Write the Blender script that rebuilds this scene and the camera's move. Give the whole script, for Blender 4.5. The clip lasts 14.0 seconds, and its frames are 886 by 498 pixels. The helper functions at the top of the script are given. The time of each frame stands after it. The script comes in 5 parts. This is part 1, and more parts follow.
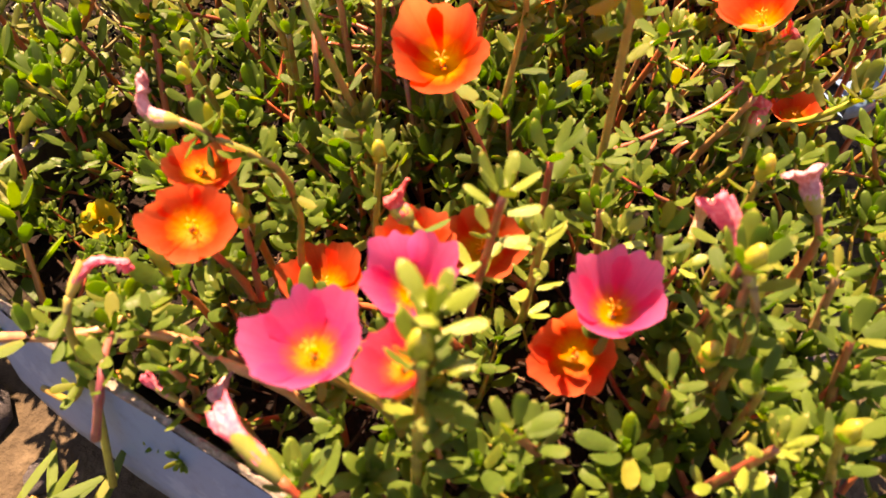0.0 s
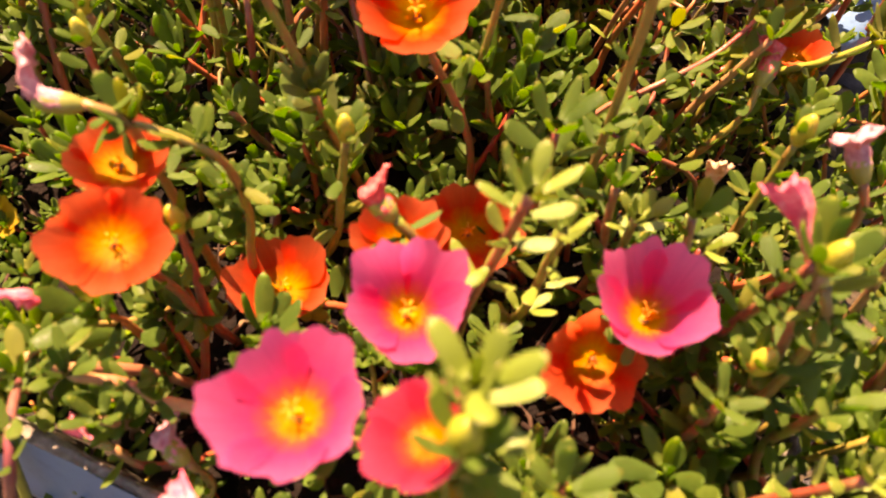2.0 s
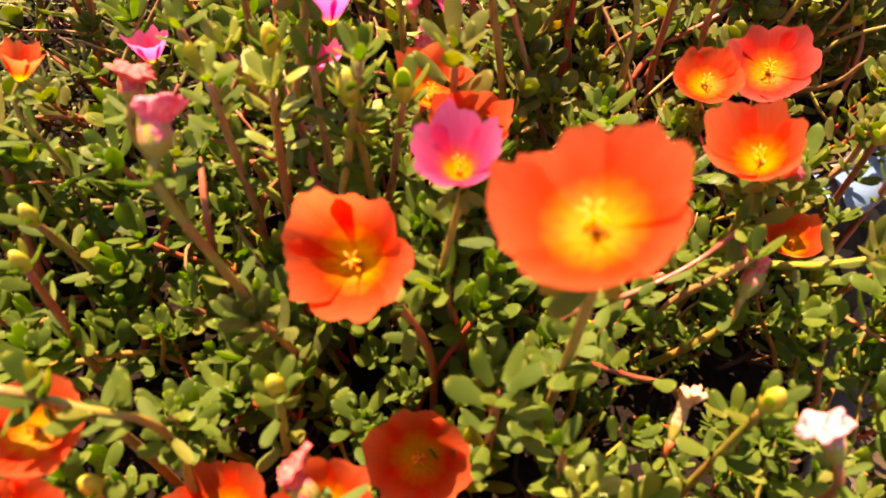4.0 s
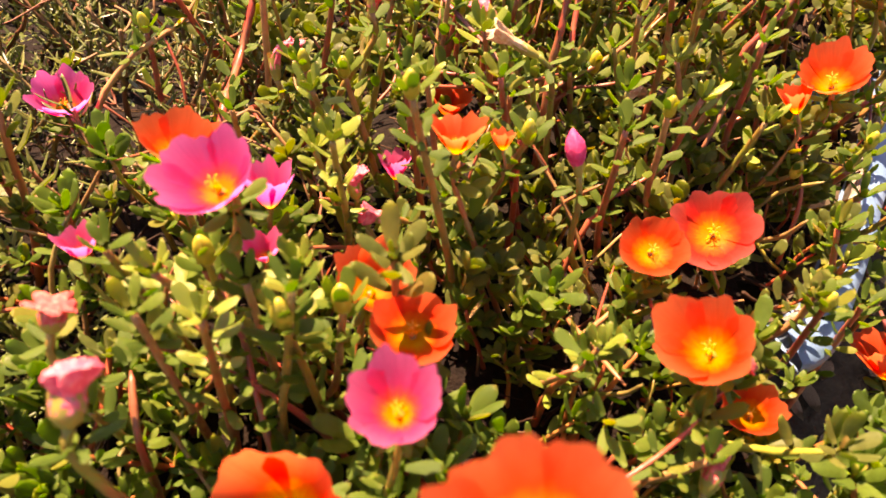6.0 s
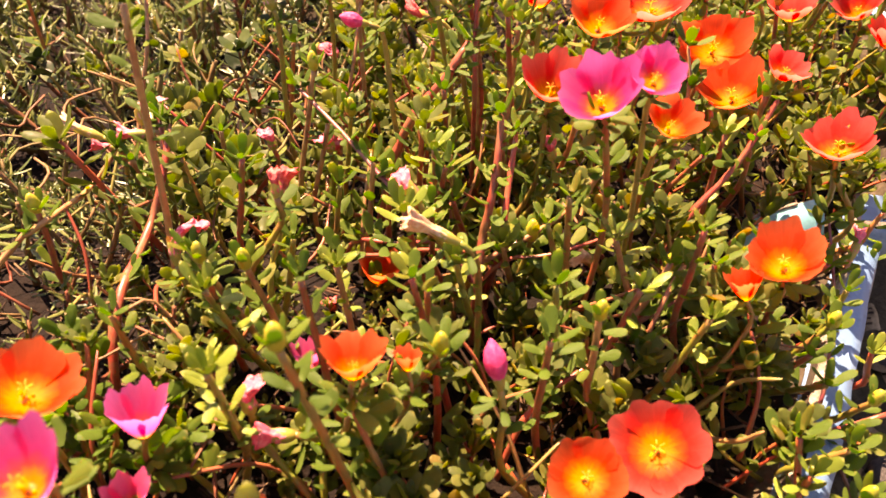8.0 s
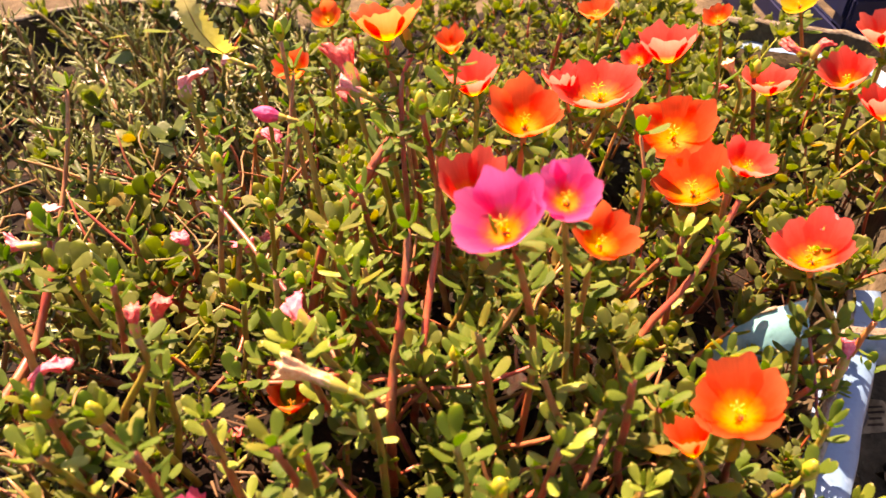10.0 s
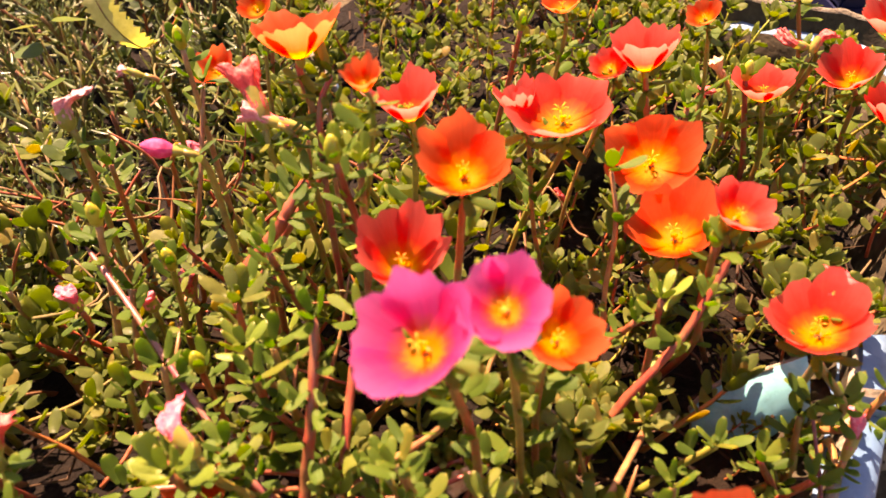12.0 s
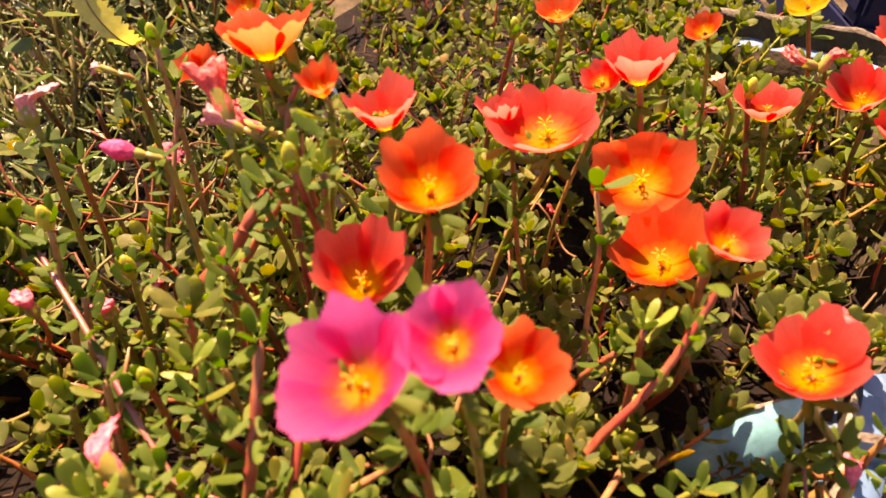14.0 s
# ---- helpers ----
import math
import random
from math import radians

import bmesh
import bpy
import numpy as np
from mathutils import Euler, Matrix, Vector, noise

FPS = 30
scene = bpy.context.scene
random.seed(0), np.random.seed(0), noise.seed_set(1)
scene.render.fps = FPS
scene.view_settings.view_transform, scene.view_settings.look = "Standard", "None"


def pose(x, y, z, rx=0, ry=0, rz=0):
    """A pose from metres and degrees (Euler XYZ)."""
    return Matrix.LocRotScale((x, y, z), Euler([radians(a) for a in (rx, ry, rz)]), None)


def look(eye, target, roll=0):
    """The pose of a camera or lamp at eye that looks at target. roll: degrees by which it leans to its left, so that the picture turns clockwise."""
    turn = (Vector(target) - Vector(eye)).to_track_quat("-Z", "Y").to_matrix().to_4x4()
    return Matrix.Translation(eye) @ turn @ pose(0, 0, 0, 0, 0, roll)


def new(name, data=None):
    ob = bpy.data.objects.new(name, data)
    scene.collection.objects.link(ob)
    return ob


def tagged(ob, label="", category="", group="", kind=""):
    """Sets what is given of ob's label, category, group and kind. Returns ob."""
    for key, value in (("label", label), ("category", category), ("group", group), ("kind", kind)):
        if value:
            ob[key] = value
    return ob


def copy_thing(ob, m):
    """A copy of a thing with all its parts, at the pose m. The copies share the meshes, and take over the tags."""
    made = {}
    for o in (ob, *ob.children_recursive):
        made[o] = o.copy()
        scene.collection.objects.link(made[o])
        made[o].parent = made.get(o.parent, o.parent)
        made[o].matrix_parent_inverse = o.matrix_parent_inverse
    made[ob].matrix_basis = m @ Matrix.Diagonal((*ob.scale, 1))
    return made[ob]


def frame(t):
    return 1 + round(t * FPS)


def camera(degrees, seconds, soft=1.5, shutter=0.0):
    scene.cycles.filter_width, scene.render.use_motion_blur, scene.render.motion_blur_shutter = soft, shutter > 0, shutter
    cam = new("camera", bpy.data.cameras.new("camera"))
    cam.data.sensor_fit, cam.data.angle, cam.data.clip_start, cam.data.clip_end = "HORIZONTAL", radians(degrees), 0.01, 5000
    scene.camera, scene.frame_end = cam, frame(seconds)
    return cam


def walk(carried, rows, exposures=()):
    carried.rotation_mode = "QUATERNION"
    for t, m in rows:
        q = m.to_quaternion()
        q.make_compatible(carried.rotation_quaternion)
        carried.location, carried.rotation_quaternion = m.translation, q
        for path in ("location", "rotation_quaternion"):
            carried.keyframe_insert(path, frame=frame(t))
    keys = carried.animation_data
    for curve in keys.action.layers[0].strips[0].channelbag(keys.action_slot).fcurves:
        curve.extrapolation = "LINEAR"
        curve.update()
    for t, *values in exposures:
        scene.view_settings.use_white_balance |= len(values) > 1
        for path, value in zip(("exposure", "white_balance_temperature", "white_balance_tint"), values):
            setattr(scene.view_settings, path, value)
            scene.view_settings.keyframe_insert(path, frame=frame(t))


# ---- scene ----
cam = camera(63.7, 14.0, soft=1.6)
cam.data.dof.use_dof = True
cam.data.dof.focus_distance = 0.40
cam.data.dof.aperture_fstop = 14.5
PATH = [
    (0, (0.04073, 0.08556, 0.38120), (0.02054, 0.26655, 0.14280), -1.36),
    (0.5, (0.02997, 0.11212, 0.37536), (0.01658, 0.28263, 0.12889), -1.78),
    (1, (0.02974, 0.11575, 0.36462), (0.01990, 0.27970, 0.11358), -0.69),
    (1.5, (0.03617, 0.11875, 0.36548), (0.02362, 0.27432, 0.10927), 0.79),
    (2, (0.01924, 0.12550, 0.35701), (0.03168, 0.28431, 0.10279), 4.42),
    (2.5, (0.04362, 0.13269, 0.35897), (0.03087, 0.29709, 0.10834), -0.73),
    (3, (0.04058, 0.14598, 0.37181), (0.02896, 0.29903, 0.11405), -0.47),
    (3.5, (0.04052, 0.17062, 0.37837), (0.03381, 0.33383, 0.12674), 0.64),
    (3.7, (0.04369, 0.17863, 0.38026), (0.03704, 0.34216, 0.12884), 0.48),
    (5.8, (0.05186, 0.22161, 0.40003), (0.05910, 0.40743, 0.16462), 1.50),
    (6, (0.05305, 0.22784, 0.40191), (0.06067, 0.41643, 0.16873), 1.51),
    (6.5, (0.05663, 0.24079, 0.40951), (0.06614, 0.43664, 0.18247), 1.99),
    (7, (0.06432, 0.25896, 0.40960), (0.07427, 0.45903, 0.18628), 1.68),
    (7.5, (0.07609, 0.27333, 0.41158), (0.08878, 0.48091, 0.19536), 1.72),
    (8, (0.08646, 0.28810, 0.41207), (0.09715, 0.49936, 0.19935), 1.03),
    (8.5, (0.09717, 0.30385, 0.41172), (0.10763, 0.52069, 0.20467), 0.86),
    (9, (0.11630, 0.31285, 0.41342), (0.12110, 0.53785, 0.21505), -0.28),
    (9.2, (0.11994, 0.31625, 0.41074), (0.12203, 0.54304, 0.21438), -0.75),
    (11.3, (0.15956, 0.39423, 0.40281), (0.15942, 0.60851, 0.19285), -3.00),
    (11.5, (0.15846, 0.40051, 0.40026), (0.15974, 0.61359, 0.18908), -2.64),
    (12, (0.15998, 0.41070, 0.39765), (0.16453, 0.62223, 0.18497), -2.17),
    (12.5, (0.15695, 0.41690, 0.38765), (0.16399, 0.62662, 0.17325), -1.20),
    (13, (0.17985, 0.42514, 0.38580), (0.18564, 0.63266, 0.16923), -0.74),
    (13.5, (0.18624, 0.43368, 0.38626), (0.19268, 0.64306, 0.17151), 0.19),
    (14, (0.17487, 0.42470, 0.38834), (0.17482, 0.63873, 0.17813), -1.00),
]
walk(cam, [(t, look(eye, target, roll)) for t, eye, target, roll in PATH], exposures=((0.0, 2.56, 8900, 46), (1.0, 2.38, 8900, 46), (3.5, 2.38, 8900, 46), (6.5, 2.48, 8900, 46), (9.0, 2.56, 8900, 46), (12.5, 2.38, 8900, 46), (14.0, 2.24, 8900, 46)))


# ---- world, sun, exposure ----
world = bpy.data.worlds.new("world")
world.use_nodes = True
scene.world = world
wn = world.node_tree
sky = wn.nodes.new("ShaderNodeTexSky")
sky.sky_type = "NISHITA"
sky.sun_disc = False
SUN_WAY = Vector((-0.22, 0.42, 0.88)).normalized()
sky.sun_elevation = math.asin(SUN_WAY.z)
sky.sun_rotation = math.atan2(SUN_WAY.x, SUN_WAY.y)
wn.links.new(sky.outputs[0], wn.nodes["Background"].inputs["Color"])
wn.nodes["Background"].inputs["Strength"].default_value = 0.052
sun = new("sun", bpy.data.lights.new("sun", "SUN"))
sun.data.energy = 4.7
sun.data.angle = radians(0.55)
sun.data.color = (1.0, 0.88, 0.68)
sun.matrix_world = look(SUN_WAY * 5, (0, 0, 0))


# ---- materials ----
def material(name):
    m = bpy.data.materials.new(name)
    m.use_nodes = True
    t = m.node_tree
    return m, t, t.nodes["Principled BSDF"], t.nodes["Material Output"]


def node(t, kind, **inputs):
    n = t.nodes.new(kind)
    for key, value in inputs.items():
        n.inputs[key.replace("_", " ")].default_value = value
    return n


def ramp(t, source, *stops):
    r = t.nodes.new("ShaderNodeValToRGB")
    els = r.color_ramp.elements
    while len(els) < len(stops):
        els.new(0.5)
    for e, (p, c) in zip(els, stops):
        e.position = p
        e.color = (*c, 1)
    t.links.new(source, r.inputs[0])
    return r.outputs[0]


def mixed(t, factor, a, b, mode="MIX"):
    n = t.nodes.new("ShaderNodeMix")
    n.data_type, n.blend_type = "RGBA", mode
    for socket, value in ((n.inputs[0], factor), (n.inputs[6], a), (n.inputs[7], b)):
        if isinstance(value, bpy.types.NodeSocket):
            t.links.new(value, socket)
        elif isinstance(value, (int, float)):
            socket.default_value = value
        else:
            socket.default_value = (*value, 1)
    return n.outputs[2]


def noise_of(t, scale, detail=4.0, rough=0.55, vector=None):
    n = node(t, "ShaderNodeTexNoise", Scale=scale, Detail=detail, Roughness=rough)
    if vector is None:
        vector = t.nodes.new("ShaderNodeTexCoord").outputs["Object"]
    t.links.new(vector, n.inputs["Vector"])
    return n.outputs["Fac"]


def bumped(t, p, height, strength, distance):
    b = node(t, "ShaderNodeBump", Strength=strength, Distance=distance)
    t.links.new(height, b.inputs["Height"])
    t.links.new(b.outputs[0], p.inputs["Normal"])
    return b.outputs[0]


def lit_through(t, p, out, colour, share):
    """Thin tissue: part of the light passes through it."""
    tr = t.nodes.new("ShaderNodeBsdfTranslucent")
    t.links.new(colour, tr.inputs["Color"])
    m = t.nodes.new("ShaderNodeMixShader")
    m.inputs[0].default_value = share
    t.links.new(p.outputs[0], m.inputs[1])
    t.links.new(tr.outputs[0], m.inputs[2])
    t.links.new(m.outputs[0], out.inputs["Surface"])


def petal_material(name, heart, throat, blade, edge, thru):
    m, t, p, out = material(name)
    uv = t.nodes.new("ShaderNodeTexCoord").outputs["UV"]
    sep = t.nodes.new("ShaderNodeSeparateXYZ")
    t.links.new(uv, sep.inputs[0])
    wob = noise_of(t, 6.0, 3.0, 0.6, uv)
    add = node(t, "ShaderNodeMath")
    add.operation = "MULTIPLY_ADD"
    add.inputs[1].default_value = 0.22
    t.links.new(wob, add.inputs[0])
    t.links.new(sep.outputs["Y"], add.inputs[2])
    colour = ramp(t, add.outputs[0], (0.27, heart), (0.40, throat), (0.56, blade), (1.06, edge))
    veins = node(t, "ShaderNodeMapping")
    veins.inputs["Scale"].default_value = (26.0, 1.4, 1.0)
    t.links.new(uv, veins.inputs["Vector"])
    vein = noise_of(t, 1.0, 2.0, 0.5, veins.outputs[0])
    shade = ramp(t, vein, (0.30, (0.84, 0.78, 0.78)), (0.62, (1.0, 1.0, 1.0)))
    colour = mixed(t, 0.55, colour, shade, "MULTIPLY")
    info = t.nodes.new("ShaderNodeObjectInfo")
    vary = ramp(t, info.outputs["Random"], (0.0, (0.95, 0.90, 0.90)), (1.0, (1.0, 1.0, 1.0)))
    colour = mixed(t, 1.0, colour, vary, "MULTIPLY")
    t.links.new(colour, p.inputs["Base Color"])
    p.inputs["Roughness"].default_value = 0.5
    p.inputs["Specular IOR Level"].default_value = 0.25
    bumped(t, p, vein, 0.35, 0.0006)
    tint = mixed(t, 1.0, colour, thru, "MULTIPLY")
    lit_through(t, p, out, tint, 0.78)
    return m


PETAL = {
    "orange": petal_material("petal orange", (0.92, 0.50, 0.01), (0.93, 0.26, 0.01), (0.92, 0.088, 0.016), (0.95, 0.19, 0.070), (1.0, 0.95, 0.8)),
    "coral": petal_material("petal coral", (0.92, 0.46, 0.01), (0.92, 0.19, 0.02), (0.92, 0.062, 0.034), (0.95, 0.18, 0.14), (1.0, 0.92, 0.85)),
    "pink": petal_material("petal pink", (0.92, 0.46, 0.01), (0.93, 0.14, 0.09), (0.95, 0.088, 0.28), (0.96, 0.20, 0.42), (1.0, 0.92, 0.97)),
    "magenta": petal_material("petal magenta", (0.93, 0.42, 0.02), (0.94, 0.12, 0.11), (0.96, 0.078, 0.31), (0.97, 0.19, 0.50), (1.0, 0.94, 1.0)),
    "rose": petal_material("petal rose", (0.92, 0.42, 0.01), (0.89, 0.10, 0.03), (0.88, 0.055, 0.10), (0.90, 0.11, 0.20), (1.0, 0.92, 0.9)),
    "yellow": petal_material("petal yellow", (0.85, 0.50, 0.01), (0.85, 0.58, 0.02), (0.86, 0.62, 0.04), (0.86, 0.62, 0.06), (1.0, 1.0, 0.8)),
}


def plant_material(name, stops, island, rough, share, waxy=0.5, along=None, patch=None):
    """Leaf or stem tissue: a colour a piece, mottled."""
    m, t, p, out = material(name)
    if island:
        rnd = t.nodes.new("ShaderNodeNewGeometry").outputs["Random Per Island"]
    else:
        rnd = t.nodes.new("ShaderNodeObjectInfo").outputs["Random"]
    colour = ramp(t, rnd, *stops)
    if along:
        uv = t.nodes.new("ShaderNodeTexCoord").outputs["UV"]
        sep = t.nodes.new("ShaderNodeSeparateXYZ")
        t.links.new(uv, sep.inputs[0])
        colour = mixed(t, ramp(t, sep.outputs["Y"], *[(a, (b, b, b)) for a, b in along[1]]), colour, along[0])
    if patch:
        blot = noise_of(t, 70.0, 4.0, 0.65)
        colour = mixed(t, ramp(t, blot, (0.42, (0, 0, 0)), (0.60, (0.75, 0.75, 0.75))), colour, patch)
    mott = noise_of(t, 260.0, 3.0, 0.6)
    colour = mixed(t, 0.7, colour, ramp(t, mott, (0.3, (0.66, 0.68, 0.58)), (0.7, (1.0, 1.0, 1.0))), "MULTIPLY")
    t.links.new(colour, p.inputs["Base Color"])
    fine = noise_of(t, 900.0, 2.0, 0.5)
    t.links.new(ramp(t, fine, (0.3, (rough - 0.12,) * 3), (0.7, (rough + 0.14,) * 3)), p.inputs["Roughness"])
    p.inputs["Specular IOR Level"].default_value = waxy
    bumped(t, p, mott, 0.25, 0.0008)
    if share:
        tint = mixed(t, 1.0, colour, (1.45, 1.48, 0.48), "MULTIPLY")
        lit_through(t, p, out, tint, share)
    return m


GREENS = ((0.0, (0.107, 0.200, 0.034)), (0.30, (0.146, 0.252, 0.043)), (0.65, (0.182, 0.294, 0.049)), (0.92, (0.226, 0.325, 0.054)), (1.0, (0.337, 0.347, 0.063)))
LIMES = ((0.0, (0.185, 0.275, 0.036)), (1.0, (0.285, 0.360, 0.052)))
STEMS = ((0.0, (0.42, 0.060, 0.03)), (0.40, (0.44, 0.12, 0.04)), (0.7, (0.38, 0.22, 0.05)), (1.0, (0.26, 0.28, 0.035)))
TIP = ((0.42, 0.22, 0.05), ((0.0, 0.25), (0.25, 0.0), (0.9, 0.0), (1.0, 0.45)))
LEAF = plant_material("leaf", GREENS, False, 0.46, 0.70, 0.35, TIP)
LIME = plant_material("young leaf", LIMES, False, 0.36, 0.40, 0.6, TIP)
LEAF_MASS = plant_material("leaf mass", GREENS, True, 0.46, 0.70, 0.35)
OLIVES = ((0.0, (0.141, 0.189, 0.050)), (0.35, (0.195, 0.247, 0.063)), (0.7, (0.234, 0.278, 0.072)), (0.94, (0.279, 0.292, 0.075)), (1.0, (0.372, 0.274, 0.082)))
SMALL_LEAF = plant_material("small leaf", OLIVES, False, 0.47, 0.70, 0.35, TIP)
SMALL_MASS = plant_material("small leaf mass", OLIVES, True, 0.47, 0.70, 0.35)
PALE_LEAF = plant_material("pale leaf", ((0.0, (0.42, 0.42, 0.16)), (1.0, (0.50, 0.48, 0.20))), False, 0.5, 0.4, 0.3)
STEM = plant_material("stem", STEMS, False, 0.42, 0.0, 0.45, patch=(0.20, 0.17, 0.05))
STEM_MASS = plant_material("stem mass", STEMS, True, 0.45, 0.0, 0.4)
STRAW = ((0.0, (0.187, 0.056, 0.028)), (0.35, (0.216, 0.119, 0.049)), (0.6, (0.202, 0.133, 0.056)), (0.8, (0.144, 0.133, 0.035)), (1.0, (0.216, 0.077, 0.042)))
STRAW_MASS = plant_material("dry stems", STRAW, True, 0.6, 0.0, 0.3)
NEEDLES = ((0.0, (0.038, 0.069, 0.013)), (0.5, (0.102, 0.146, 0.032)), (1.0, (0.220, 0.239, 0.065)))
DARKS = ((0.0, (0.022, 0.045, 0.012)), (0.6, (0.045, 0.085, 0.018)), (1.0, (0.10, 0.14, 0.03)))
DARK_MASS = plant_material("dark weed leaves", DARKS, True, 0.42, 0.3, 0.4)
NEEDLE_MASS = plant_material("needle leaves", NEEDLES, True, 0.40, 0.28, 0.55)
RUN = {
    "red": plant_material("red stem", ((0.0, (0.30, 0.040, 0.025)), (1.0, (0.38, 0.075, 0.04))), False, 0.38, 0.0, 0.5, patch=(0.24, 0.12, 0.05)),
    "tan": plant_material("tan stem", ((0.0, (0.40, 0.20, 0.08)), (1.0, (0.44, 0.27, 0.10))), False, 0.42, 0.0, 0.45, patch=(0.30, 0.09, 0.05)),
    "green": plant_material("green stem", ((0.0, (0.15, 0.20, 0.022)), (1.0, (0.24, 0.23, 0.03))), False, 0.4, 0.0, 0.5, patch=(0.30, 0.10, 0.04)),
    "plum": plant_material("plum stem", ((0.0, (0.20, 0.045, 0.05)), (1.0, (0.26, 0.065, 0.065))), False, 0.4, 0.0, 0.5, patch=(0.28, 0.14, 0.07)),
}
CALYX = plant_material("calyx", ((0.0, (0.26, 0.28, 0.05)), (1.0, (0.40, 0.34, 0.07))), False, 0.4, 0.2, 0.5)
TIPBUD = plant_material("tip bud", ((0.0, (0.34, 0.36, 0.03)), (1.0, (0.52, 0.46, 0.05))), False, 0.35, 0.15, 0.5)
POLLEN = plant_material("stamens", ((0.0, (0.92, 0.46, 0.02)), (1.0, (0.94, 0.58, 0.05))), False, 0.6, 0.65, 0.2)
STYLE = plant_material("style", ((0.0, (0.94, 0.56, 0.10)), (1.0, (0.95, 0.64, 0.18))), False, 0.5, 0.65, 0.3)


def spent_material(name, a, b, c):
    m, t, p, out = material(name)
    wr = noise_of(t, 420.0, 5.0, 0.65)
    colour = ramp(t, wr, (0.30, a), (0.5, b), (0.72, c))
    t.links.new(colour, p.inputs["Base Color"])
    p.inputs["Roughness"].default_value = 0.55
    bumped(t, p, wr, 0.8, 0.0012)
    lit_through(t, p, out, colour, 0.25)
    return m


SPENT = {
    "pale": spent_material("withered pale", (0.46, 0.13, 0.16), (0.62, 0.28, 0.29), (0.70, 0.46, 0.42)),
    "red": spent_material("withered red", (0.40, 0.03, 0.03), (0.68, 0.09, 0.08), (0.80, 0.30, 0.24)),
    "pink": spent_material("withered pink", (0.62, 0.05, 0.12), (0.78, 0.15, 0.20), (0.84, 0.38, 0.36)),
    "cream": spent_material("withered cream", (0.58, 0.24, 0.13), (0.64, 0.44, 0.25), (0.70, 0.58, 0.40)),
    "bud": spent_material("closed bud", (0.60, 0.03, 0.12), (0.74, 0.06, 0.20), (0.80, 0.16, 0.30)),
}


def earth_material(name, dark, mid, pale, scale, relief):
    m, t, p, out = material(name)
    a, b = noise_of(t, scale, 8.0, 0.65), noise_of(t, scale * 7, 5.0, 0.6)
    colour = ramp(t, a, (0.30, dark), (0.52, mid), (0.74, pale))
    colour = mixed(t, 0.7, colour, ramp(t, b, (0.35, (0.5, 0.48, 0.45)), (0.65, (1.0, 1.0, 1.0))), "MULTIPLY")
    t.links.new(colour, p.inputs["Base Color"])
    p.inputs["Roughness"].default_value = 0.92
    p.inputs["Specular IOR Level"].default_value = 0.2
    bumped(t, p, b, 0.9, relief)
    return m


# soil coloured near black, so gaps between plants read as deep shade
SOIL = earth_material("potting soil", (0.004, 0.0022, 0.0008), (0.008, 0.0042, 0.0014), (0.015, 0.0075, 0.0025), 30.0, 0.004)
EARTH = earth_material("bare earth", (0.031, 0.023, 0.012), (0.078, 0.060, 0.033), (0.150, 0.119, 0.068), 16.0, 0.006)
STONE = earth_material("stone", (0.08, 0.075, 0.07), (0.17, 0.16, 0.15), (0.32, 0.30, 0.27), 24.0, 0.003)
CHIP = earth_material("wood chips", (0.20, 0.12, 0.06), (0.42, 0.29, 0.16), (0.66, 0.52, 0.34), 60.0, 0.002)
# weathered cement, its colour darkened to include shade on the pot walls
WEATHERED_SHADED = earth_material("weathered shaded cement", (0.030, 0.024, 0.013), (0.070, 0.056, 0.033), (0.15, 0.125, 0.078), 22.0, 0.002)
WORN = earth_material("worn edge", (0.10, 0.085, 0.060), (0.20, 0.175, 0.13), (0.36, 0.32, 0.25), 90.0, 0.002)
CHIPPED = earth_material("chipped edge", (0.15, 0.13, 0.09), (0.29, 0.26, 0.195), (0.50, 0.46, 0.38), 90.0, 0.002)


PAPER = earth_material("old paper", (0.20, 0.145, 0.08), (0.29, 0.22, 0.13), (0.36, 0.28, 0.18), 40.0, 0.0006)
PRINT = earth_material("print", (0.05, 0.03, 0.02), (0.08, 0.05, 0.03), (0.12, 0.08, 0.05), 80.0, 0.0002)


def paint_material(name, body, pale):
    """Old blue paint with flaked pale patches and dirt."""
    m, t, p, out = material(name)
    a, b = noise_of(t, 38.0, 6.0, 0.6), noise_of(t, 210.0, 5.0, 0.7)
    flake = ramp(t, a, (0.56, (0, 0, 0)), (0.60, (1, 1, 1)))
    colour = mixed(t, flake, body, pale)
    colour = mixed(t, 0.6, colour, ramp(t, b, (0.28, (0.55, 0.53, 0.50)), (0.48, (1.0, 1.0, 1.0))), "MULTIPLY")
    t.links.new(colour, p.inputs["Base Color"])
    p.inputs["Roughness"].default_value = 0.45
    bumped(t, p, a, 0.4, 0.001)
    return m


PAINT = paint_material("blue paint", (0.085, 0.175, 0.28), (0.125, 0.225, 0.33))
PAINT_PALE = paint_material("pale blue paint", (0.125, 0.38, 0.42), (0.18, 0.44, 0.47))
m_, t_, p_, o_ = material("dark blue plastic")
PLASTIC = m_
t_.links.new(ramp(t_, noise_of(t_, 40.0), (0.3, (0.001, 0.003, 0.020)), (0.7, (0.002, 0.006, 0.038))), p_.inputs["Base Color"])
p_.inputs["Roughness"].default_value = 0.55
p_.inputs["Specular IOR Level"].default_value = 0.25


